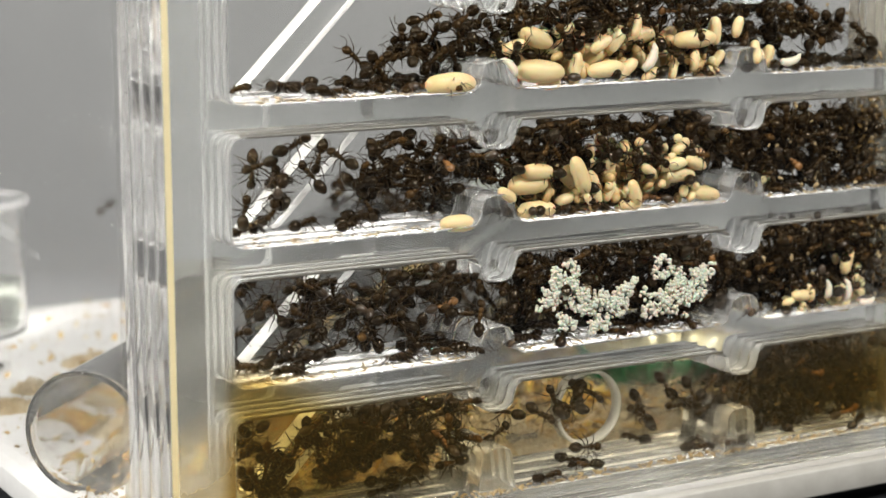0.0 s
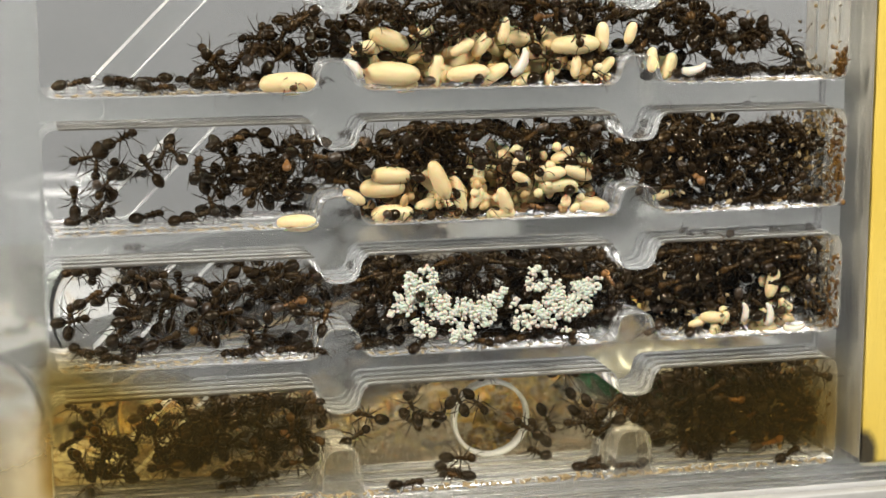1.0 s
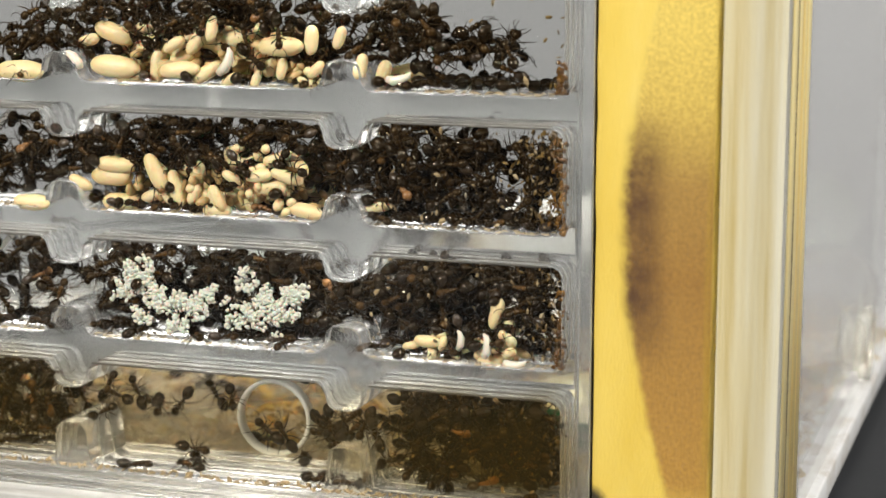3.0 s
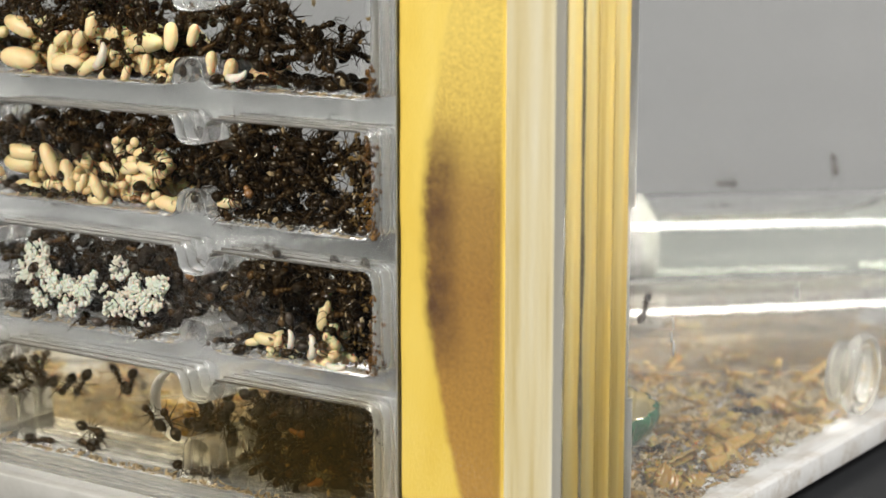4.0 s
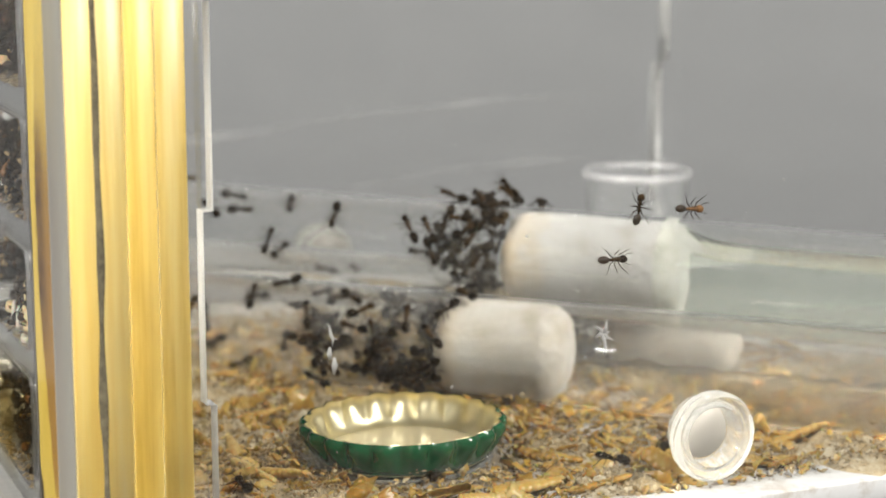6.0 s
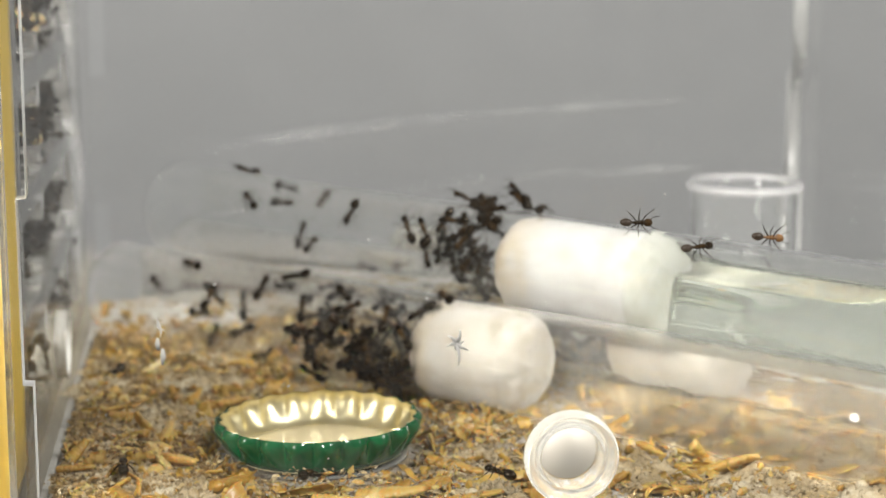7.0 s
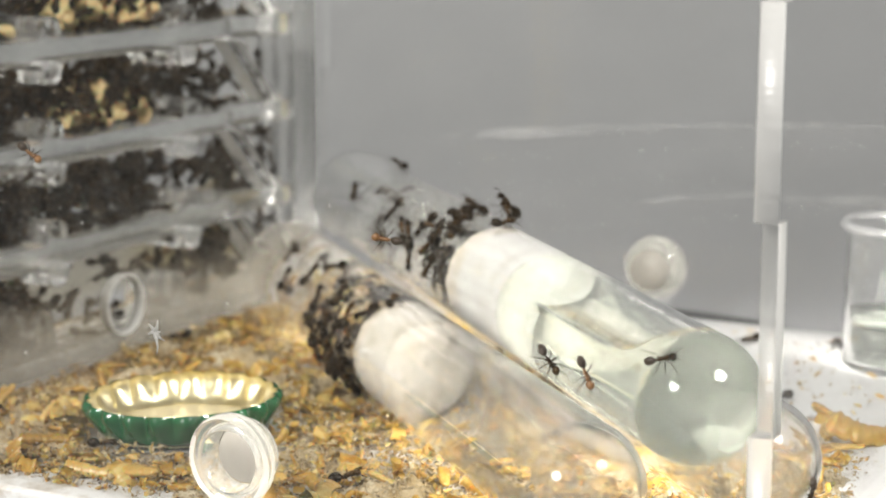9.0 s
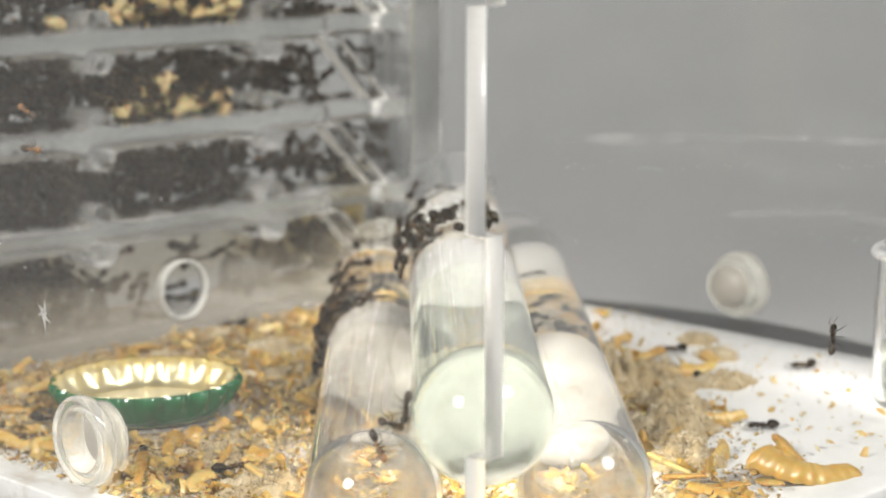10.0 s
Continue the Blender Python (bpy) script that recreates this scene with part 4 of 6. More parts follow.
def ant_pieces(v):
    """Pieces of one ant, 6 mm long, feet at z = 0, head towards +x: (name, bmesh, material)."""
    rnd = random.Random(100 + v)
    out = []
    bm = bmesh.new()
    ball(bm, oval(1.95, 0, 0.95, 0.70, 0.64, 0.48, 0, 18, 0), 12, 8)
    ball(bm, oval(2.45, 0.16, 0.74, 0.26, 0.09, 0.08, 0, 15, -18), 6, 4)
    ball(bm, oval(2.45, -0.16, 0.74, 0.26, 0.09, 0.08, 0, 15, 18), 6, 4)
    ball(bm, oval(1.85, 0.46, 1.1, 0.14, 0.08, 0.14), 6, 5)
    ball(bm, oval(1.85, -0.46, 1.1, 0.14, 0.08, 0.14), 6, 5)
    out.append(("head", bm, (M_THORAX if v % 2 else M_GASTER) if v < 7 else M_RUST))
    bm = bmesh.new()
    ball(bm, oval(1.05, 0, 0.98, 0.52, 0.42, 0.43), 10, 7)
    ball(bm, oval(0.45, 0, 0.9, 0.48, 0.34, 0.38, 0, 12, 0), 10, 7)
    ball(bm, oval(0.0, 0, 0.72, 0.42, 0.28, 0.32, 0, 25, 0), 10, 7)
    ball(bm, oval(-0.45, 0, 0.72, 0.12, 0.22, 0.32, 0, -10, 0), 8, 6)
    rod(bm, [(-0.3, 0, 0.55), (-0.6, 0, 0.55)], [0.12, 0.12], 6)
    out.append(("thorax", bm, M_THORAX if v < 7 else M_RUST))
    bm = bmesh.new()
    tip = rnd.uniform(-12, 22)
    ball(bm, oval(-1.62, 0, 0.86, 1.14, 0.80, 0.77, 0, tip, 0) if v < 5 else oval(-1.5, 0, 0.8, 0.98, 0.64, 0.6, 0, tip, 0), 14, 10)
    for q in bm.verts:
        u = max(0.0, (-1.5 - q.co.x) / 1.2)
        q.co.y *= 1 - 0.28 * u * u
        q.co.z = 0.86 + (q.co.z - 0.86) * (1 - 0.28 * u * u)
    out.append(("gaster", bm, M_GASTER if v < 5 else M_BROWN_GASTER))
    for s in (-1, 1):
        for i, (root, fore) in enumerate(((0.95, 1.1), (0.5, 0.05 + rnd.uniform(-0.3, 0.3)), (0.1, -1.25))):
            bm = bmesh.new()
            rod(bm, leg_points(s, root, rnd.uniform(0.85, 1.25), fore * rnd.uniform(0.8, 1.2), rnd.uniform(-0.15, 0.3)), [0.11, 0.10, 0.06, 0.035], 5)
            out.append(("leg", bm, M_LEG))
        bm = bmesh.new()
        y = s * 0.2
        sp = rnd.uniform(0.5, 1.0)
        rod(bm, [(2.3, y, 1.1), (2.75, s * (0.3 + 0.5 * sp), 1.5), (3.3, s * (0.35 + 0.7 * sp), 1.25), (3.75, s * (0.3 + 0.75 * sp), 0.95)], [0.06, 0.055, 0.055, 0.045], 5)
        out.append(("antenna", bm, M_LEG))
    return out


def make_ant(v, label, group, m):
    ant = tagged(new("ant"), label, "ant", group)
    head = None
    for name, bm, mt in ant_pieces(v):
        ob = part(name, bm, mt, head if name == "antenna" else ant)
        head = ob if name == "head" else head
    ant.matrix_basis = m
    return ant


PROTO = {}


def ant_at(v, m, label, group, walker=None):
    key = (v, label, group)
    if key not in PROTO:
        ob = PROTO[key] = make_ant(v, label, group, m)
    else:
        ob = copy_thing(PROTO[key], m)
    if walker:
        WALKERS.append((ob, walker))
    else:
        TURNING.append((ob, m))
    return ob


def ant_soup(name, label, poses, seed=7):
    """Uncountable ants in one mesh."""
    bases = []
    for v in range(4):
        V_, F_, MI, n0 = [], [], [], 0
        for _, bm, mt in ant_pieces(v):
            bm.verts.index_update()
            V_ += [q.co.copy() for q in bm.verts]
            for f in bm.faces:
                F_.append([q.index + n0 for q in f.verts])
                MI.append({"ant_gaster": 0, "ant_thorax": 1, "ant_leg": 2}[mt.name])
            n0 = len(V_)
            bm.free()
        bases.append((np.array(V_), F_, MI))
    verts, faces, index, n0 = [], [], [], 0
    for i, m in enumerate(poses):
        V_, F_, MI = bases[i % 4]
        a = np.array(m)
        verts.append((V_ * K) @ a[:3, :3].T + a[:3, 3])
        faces += [[q + n0 for q in f] for f in F_]
        index += MI
        n0 += len(V_)
    me = bpy.data.meshes.new(name)
    me.from_pydata(np.concatenate(verts).tolist(), [], faces)
    for mt in (M_GASTER, M_THORAX, M_LEG):
        me.materials.append(mt)
    me.polygons.foreach_set("material_index", index)
    me.shade_smooth()
    return set_down(tagged(new(name, me), label, "ants", kind="stuff"))


def tumble(x, y, z, rnd, flat=0.7, level=False, ground=None):
    """An ant somewhere in the throng, more often with its side or back to the panes."""
    if ground is not None and z - ground < 2.4:
        return at(x, y, ground - 0.35) @ pose(0, 0, 0, rnd.gauss(0, 8), rnd.gauss(0, 8), rnd.choice((0, 180)) + rnd.gauss(0, 40))
    if rnd.random() < flat:
        return at(x, y, z) @ pose(0, 0, 0, 90 + rnd.gauss(0, 25) + rnd.choice((0, 0, 180)), 0, 0) @ pose(0, 0, 0, 0, 0, rnd.choice((0, 180)) + rnd.gauss(0, 16) if level else rnd.uniform(0, 360))
    return at(x, y, z) @ pose(0, 0, 0, rnd.gauss(0, 12 if level else 30), rnd.gauss(0, 10 if level else 30), rnd.uniform(0, 360))


rnd = random.Random(11)


def crowd(k, x):
    """How full the chamber is at x: (floor share, ceiling share), 0..1 of its height."""
    if k == 3:
        pile = max(0.0, min(1.0, (x + 42) / 20)) * max(0.0, min(1.0, (46 - x) / 26))
        return 0.15 + 1.0 * pile
    if k == 2:
        return 0.22 + 0.78 * max(0.0, min(1.0, (x + 42) / 24)) * max(0.6, min(1.0, (44 - x) / 20))
    if k == 1:
        return 0.40 + 0.6 * max(0.0, min(1.0, (x + 37) / 21))
    return 0.75 if (x < -26 or x > 22) else 0.45 if x > 8 else 0.12


front_ants, deep_ants = [], []
for k, n_front, n_deep in ((3, 70, 200), (2, 88, 265), (1, 92, 270), (0, 45, 150), (4, 0, 50)):
    z0, z1 = RAILS[k] + RAIL + 0.4, RAILS[k + 1] - 0.6
    tries = 0
    made = [0, 0]
    while (made[0] < n_front or made[1] < n_deep) and tries < 30000:
        tries += 1
        x = rnd.uniform(CX0 + 2.5, CX1 - 3.2)
        u = rnd.random()
        full = crowd(min(k, 3), x)
        if rnd.random() > full:
            continue
        z = z0 + 0.2 + (z1 - z0 - 1.8) * (u * min(1.0, full) if k == 3 else u)
        if any(abs(x - c) < 3.2 for c in CROSS) and (z > z1 - 4.2 or z < z0 + 4.2):
            continue
        if made[0] < n_front:
            front_ants.append((x, rnd.uniform(-70.0, -67.5), z, k, min(z - z0, z1 - z) < 2.6))
            made[0] += 1
        else:
            deep_ants.append((x, rnd.uniform(-67.5, -58.9), z, min(z - z0, z1 - z) < 2.6, z0 if k else 4.0))
            made[1] += 1
for k, n in ((2, 45), (1, 60), (0, 70)):
    z0, z1 = (RAILS[k] + RAIL if k else 4.0), RAILS[k + 1]
    for i in range(n):
        deep_ants.append((rnd.uniform(24, 46), rnd.uniform(-69.5, -59.5), rnd.uniform(z0 + 1.0, z1 - 1.5), False, None))
LABELS = {3: "dark brown worker ant climbing over the brood pile", 2: "dark brown worker ant crowding among the pale cocoons", 1: "black-brown worker ant in the packed egg chamber", 0: "brown worker ant at the foot of the nest"}
for x, y, z, k, level in front_ants:
    m = tumble(x, y, z, rnd, level=level, ground=RAILS[k] + RAIL + 0.4 if k else 4.0)
    path = None
    if rnd.random() < 0.4:
        # a restless ant: it turns and shifts a few millimetres in place
        sx, sz, sr = rnd.uniform(-2.2, 2.2), 0.0 if level else rnd.uniform(-0.6, 0.6), rnd.uniform(-12, 12) if level else rnd.uniform(-40, 40)
        ph = rnd.uniform(0, 6.3)
        path = []
        for i in range(21):
            u = 0.5 * (math.sin(0.35 * i + ph) - math.sin(ph))
            path.append((0.5 * i, at(sx * u, 0, sz * u) @ m @ at(rz=sr * u)))
    ant_at(rnd.choice((0, 1, 2, 3, 4, 0, 1, 2, 3, 4, 5, 6, 7)), m, LABELS[k], "ants in the nest", path)
ant_soup("ant_throng", "dense throng of dark ants filling the nest chambers", [tumble(*p[:3], rnd, level=p[3], ground=p[4]) for p in deep_ants])

# ---- brood ----
PUPAE_TOP = [(-29.5, 59.4, 0, 7.1), (-15.5, 60.3, -5, 7.1), (-15.8, 64.8, -20, 5.6), (-5.4, 60.2, 5, 5.6), (-1.8, 59.9, 30, 4.5), (-9.4, 60.4, 85, 4.5), (9.3, 63.7, 3, 6.4), (13.3, 64.6, 87, 3.8), (-11.4, 65.6, 20, 3.4), (-0.6, 65.8, 80, 3.4), (17.3, 65.0, 70, 3.0), (7.2, 60.8, 60, 2.9), (9.4, 60.8, 80, 2.9), (13.9, 60.7, 45, 2.9), (11.7, 58.8, 20, 2.6), (5.7, 59.3, 70, 2.6), (20.3, 61.4, 80, 3.2), (23.1, 60.4, 70, 3.6), (-6.2, 63.6, 30, 3.4), (-19.5, 63.7, 20, 3.4), (-13.7, 58.7, 5, 3.4), (2.0, 59.1, 30, 3.0), (-3.3, 63.9, 50, 3.8), (4.2, 62.4, -20, 3.4)]
PUPAE_MIDDLE = [(-28.5, 41.1, -3, 5.4), (-15.7, 46.8, -5, 5.4), (-16.8, 45.1, 0, 5.9), (-9.3, 46.0, -65, 5.6), (-6.7, 43.9, -75, 5.1), (-3.7, 46.0, 80, 3.4), (-0.3, 43.0, -65, 3.8), (-0.7, 41.2, 0, 3.9), (-15.4, 41.5, 0, 5.6), (6.1, 46.4, 10, 4.4), (7.2, 44.8, 5, 5.0), (10.3, 48.1, -35, 4.7), (9.9, 46.4, -20, 4.4), (12.2, 41.8, -10, 4.7), (22.5, 43.0, 15, 3.6), (-20.9, 44.2, -30, 3.4), (-4.1, 43.3, 60, 3.0), (-10.9, 42.6, 20, 3.0), (2.0, 45.9, -30, 3.0), (8.0, 48.5, 10, 3.4)]
PUPAE_LOW = [(29.7, 25.4, -5, 3.6), (38.9, 29.6, 75, 4.1), (37.9, 23.2, 0, 3.9), (27.4, 24.7, 10, 2.3)]
LARVAE = [(1.6, 61.5, 60, 3.8), (26.0, 60.1, 10, 3.4), (37.9, 25.5, 85, 3.2), (34.3, 26.0, 85, 2.6), (41.8, 23.4, 0, 3.0), (-21.0, 61.3, 130, 3.2)]
cocoons = []
for i in range(3):
    bm = bmesh.new()
    vs = ball(bm, oval(0, 0, 0, 1, 1, 1, 0, 90, 0), 16, 14)
    for v in vs:
        u = max(-1.0, min(1.0, v.co.x))
        w = (1 - abs(u) ** 2.9) ** 0.5 / max(1e-4, (1 - u * u) ** 0.5) if abs(u) < 0.999 else 1.0
        v.co = Vector((0.5 * u, v.co.y * w * (0.195 + 0.012 * i), v.co.z * w * (0.195 + 0.012 * i)))
        v.co.y += 0.03 * math.sin(v.co.x * 3 + i)
        v.co += noise.noise_vector(v.co * 5 + Vector((i * 9, 0, 0))) * 0.012
        v.co.y *= 1 + 0.18 * v.co.x
    cocoons.append(mesh_of("cocoon", bm, M_PUPA))
for lst, lab in ((PUPAE_TOP, "cream-coloured ant cocoon in the upper brood pile"), (PUPAE_MIDDLE, "cream-coloured ant cocoon in the middle chamber"), (PUPAE_LOW, "cream-coloured ant cocoon beside the egg pile")):
    for i, (x, z, a, ln) in enumerate(lst):
        ob = tagged(new("cocoon", cocoons[i % 3]), lab, "cocoon", "cocoons")
        s = ln * 1.05
        ob.scale = (s, s * (1.0 if ln > 4 else 1.15), s * (1.0 if ln > 4 else 1.15))
        set_down(ob, at(x, -70.2 + 1.4 * (i % 3) * 0.5, z, 0, -a, rnd.uniform(-12, 12)))
# deeper cocoons behind the front row
made = 0
while made < 120:
    k = 3 if made % 2 else 2
    x = rnd.gauss(0, 12) if k == 3 else rnd.gauss(-3, 10)
    high = rnd.uniform(1.6, 7.5) * (1 - min(1, abs(x) / 34))
    if abs(x) > 30 or high < 1.5 or any(abs(x - c) < 5.8 for c in CROSS):
        continue
    ob = tagged(new("cocoon", cocoons[made % 3]), "cream-coloured ant cocoon deep in the brood pile", "cocoon", "cocoons")
    s = rnd.uniform(4.2, 6.2)
    ob.scale = (s, s, s)
    set_down(ob, at(x, rnd.uniform(-68.6, -60.0), RAILS[k] + RAIL + high, 0, rnd.choice((rnd.gauss(0, 25), rnd.uniform(-90, 90))), rnd.uniform(-30, 30)))
    made += 1
bm = bmesh.new()
rod(bm, [(-0.5, 0, 0.05), (-0.25, 0, -0.06), (0.1, 0, -0.07), (0.38, 0, 0.03), (0.5, 0, 0.16)], [0.13, 0.19, 0.18, 0.12, 0.05], 10)
larva_mesh = mesh_of("larva", bm, M_LARVA)
for x, z, a, ln in LARVAE:
    ob = tagged(new("larva", larva_mesh), "pale translucent ant larva", "larva", "larvae")
    ob.scale = (ln, ln, ln)
    set_down(ob, at(x, -70.8, z, 0, -a, 0))
EGGS = [(-14.4, 29.3), (-11.0, 31.6), (-8.0, 27.7), (-4.2, 26.8), (-3.4, 28.8), (-1.1, 29.9), (-6.5, 25.3), (-12.5, 33.1), (-11.8, 26.2), (4.2, 27.5), (7.3, 30.6), (9.6, 28.2), (11.2, 31.0), (8.0, 27.0), (4.2, 32.1), (2.7, 26.3), (-9.5, 29.6), (-6.0, 28.5), (-13.0, 30.6), (6.0, 29.0), (10.4, 30.0)]
bm = bmesh.new()
ball(bm, Matrix(), 8, 6)
bm.verts.index_update()
SEED_V, SEED_F = np.array([v.co[:] for v in bm.verts]), [[v.index for v in f.verts] for f in bm.faces]
bm.free()


def grains(name, label, category, mats_, mt):
    """Countless small rounded grains in one mesh."""
    verts, faces, n0 = [], [], 0
    for m in mats_:
        a = np.array(m)
        verts.append((SEED_V @ a[:3, :3].T + a[:3, 3]) * K)
        faces += [[q + n0 for q in f] for f in SEED_F]
        n0 += len(SEED_V)
    me = bpy.data.meshes.new(name)
    me.from_pydata(np.concatenate(verts).tolist(), [], faces)
    me.materials.append(mt)
    me.shade_smooth()
    return set_down(tagged(new(name, me), label, category, kind="stuff"))


pale = []
r6 = random.Random(61)
for k, cx, cz, n, wide in ((1, 30.5, 24.4, 11, 1.5), (1, 35.8, 24.8, 9, 1.1), (1, 39.6, 27.2, 10, 1.3), (1, 41.2, 24.3, 8, 1.2), (2, 4.6, 45.6, 13, 2.0), (2, 9.2, 45.2, 13, 1.7), (2, -4.6, 42.2, 10, 1.8), (3, 13.6, 60.0, 10, 1.6)):
    for i in range(n):
        x, z = cx + r6.gauss(0, wide), max(RAILS[k] + RAIL + 0.7, cz + r6.gauss(0, 0.9 * wide))
        if min(abs(x - c) for c in CROSS) > 3.8:
            pale.append(oval(x, r6.uniform(-70.4, -67.6), z, r6.uniform(0.6, 1.25), r6.uniform(0.5, 0.75), r6.uniform(0.5, 0.75), r6.uniform(0, 90), r6.uniform(0, 180), r6.uniform(0, 90)))
grains("pale_larvae", "lumpy heaps of pale cream larvae among the ants", "larvae", pale, M_PUPA)

egg_poses = []
for x, z in EGGS:
    for j in range(9):
        cx, cz = x + rnd.gauss(0, 0.85), z + rnd.gauss(0, 0.75)
        for q in range(rnd.randrange(7, 15)):
            egg_poses.append(oval(cx + rnd.gauss(0, 0.32), -71.25 + abs(rnd.gauss(0, 0.4)), cz + rnd.gauss(0, 0.32), rnd.uniform(0.2, 0.4), 0.18, rnd.uniform(0.16, 0.3), rnd.uniform(-20, 20), rnd.uniform(0, 180), rnd.uniform(-20, 20)))
grains("egg_pile", "clumps of tiny white ant eggs held against the pane", "eggs", egg_poses, material("ant_eggs", (0.62, 0.585, 0.48), 0.7, Subsurface_Weight=0.3, Subsurface_Scale=0.0006))

bits = []
while len(bits) < 260:
    k = 3 if len(bits) % 2 else 2
    x = rnd.gauss(1, 11) if k == 3 else rnd.gauss(-3, 9)
    high = rnd.uniform(0.7, 6.5) * (1 - min(1, abs(x) / 36))
    if abs(x) > 29 or any(abs(x - c) < 4.4 for c in CROSS):
        continue
    bits.append(oval(x, rnd.uniform(-69.4, -63), RAILS[k] + RAIL + high, rnd.uniform(0.6, 1.5), rnd.uniform(0.5, 0.8), rnd.uniform(0.5, 0.8), rnd.uniform(0, 90), rnd.uniform(0, 180), rnd.uniform(0, 90)))
grains("young_larvae", "tan mass of small larvae packed between the cocoons", "larvae", bits, speckled(material("young_larva_skin", rough=0.5, Subsurface_Weight=0.3, Subsurface_Scale=0.0008), [(0.35, (0.34, 0.21, 0.07)), (0.65, (0.58, 0.42, 0.19))], 500))

# ---- waste on the arena floor ----
def litter_here(x, y):
    d = y - x
    v = 1.0 if d < 50 else max(0.0, 1 - (d - 50) / 30)
    if x < -40:
        v *= max(0.12, 1 - (-40 - x) / 10)
    return v * (0.75 + 0.5 * noise.noise(Vector((x * 0.06, y * 0.06, 3))))


def under_cap(x, y, pad=0.0):
    return (x - 41.8) ** 2 + (y + 15.2) ** 2 < (14.5 + pad) ** 2


def husk_mesh(i):
    """A dry ribbed skin of a mealworm, 1 mm long."""
    r0 = random.Random(50 + i)
    bm = bmesh.new()
    n, sides = 41, 11
    bend, open_ = (r0.uniform(-0.5, 0.9), r0.uniform(1.4, 2.6), r0.uniform(-0.3, 0.4))[i % 3], (1.0, 0.62, 0.78)[i % 3] if i < 6 else 1.0
    prev = None
    for j in range(n):
        u = j / (n - 1)
        r = 0.165 * (1 - 0.5 * u * u) * (0.80 + 0.26 * abs(math.sin(math.pi * 9 * u)) ** 0.5) * (0.04 if j == 0 else 0.7 if j == 1 else 0.04 if j == n - 1 else 1)
        a = bend * (u - 0.5)
        c = Vector((u - 0.5, 0.35 * bend * (u - 0.5) ** 2, 0.13))
        ring = [bm.verts.new(c + Vector((-math.sin(a) * r * math.cos(q), r * math.cos(q), r * math.sin(q) * 0.85))) for q in (2 * math.pi * open_ * k / sides + 0.6 for k in range(sides))]
        if prev:
            for k in range(sides if open_ > 0.95 else sides - 1):
                bm.faces.new((prev[k], prev[(k + 1) % sides], ring[(k + 1) % sides], ring[k]))
        prev = ring
    for v in bm.verts:
        v.co += noise.noise_vector(v.co * 9 + Vector((i * 5, 0, 0))) * 0.028
    return mesh_of("husk", bm, M_HUSK)


def shell_mesh(i):
    """A short curved scrap of husk, one to three rings long, 1 mm across."""
    r0 = random.Random(80 + i)
    bm = bmesh.new()
    rings, sides = 3 + 3 * (i % 3), 10
    arc, prev = radians(r0.uniform(110, 230)), None
    for j in range(rings + 1):
        u = j / rings
        row = []
        for k in range(sides):
            q = arc * (k / (sides - 1) - 0.5 + 0.05 * noise.noise(Vector((i, j * 0.8, k * 0.6))))
            rad = 0.42 * (1 + 0.12 * abs(math.sin(math.pi * (1 + i % 3) * u))) * (1 - 0.25 * u)
            p = Vector((u * (0.5 + 0.25 * (i % 3)) - 0.4, rad * math.sin(q), 0.3 - rad * math.cos(q)))
            row.append(bm.verts.new(p + noise.noise_vector(p * 5 + Vector((i * 7, 0, 0))) * 0.07))
        if prev:
            for k in range(sides - 1):
                bm.faces.new((prev[k], prev[k + 1], row[k + 1], row[k]))
        prev = row
    return mesh_of("husk", bm, M_HUSK)


husks = [husk_mesh(i) for i in range(9)]
shells = [shell_mesh(i) for i in range(9)]
count = 0
LARGE_HUSKS = [(-38, 22, 70, 8), (-41, 34, 160, 7), (14, 78, 110, 9), (4, 80, 60, 8), (20, 76, 20, 7), (64, 12, 100, 8), (67, 20, 75, 9), (62, 22, 30, 6.5), (68, -14, 95, 7.5), (58.8, -27.9, 150, 10.8), (68, -25.6, 60, 7.9), (66.8, -6.3, 75, 10.1), (-11.4, -33.7, 20, 10.8), (55.4, 30.2, 100, 8.6), (47.3, -36, 35, 9.4), (58.6, 43.6, 70, 10.1), (-1.7, 82.0, 150, 17), (-35.8, 30.6, 120, 9.4), (-8.5, 75, 60, 8.6), (66.5, 34.8, 95, 10.8), (68, 4.7, 80, 9.4), (30, -38, 170, 8.6), (63, 58, 110, 8.6), (66, -42, 40, 9.4), (-37.2, 32.1, 10, 9.5), (-49.2, 8.5, 20, 7), (-43.2, 20.9, 0, 8), (-51.0, 29.0, 60, 6.5), (-28.3, 26.3, 100, 8), (-38.8, 20.7, 150, 7), (9.2, 65.8, 80, 8.5), (0.7, 67.2, 20, 9), (12.0, 76.7, 150, 10), (-9.8, 73.2, 70, 7), (-0.1, 75.4, 10, 8), (11.6, 71.3, 120, 8)]
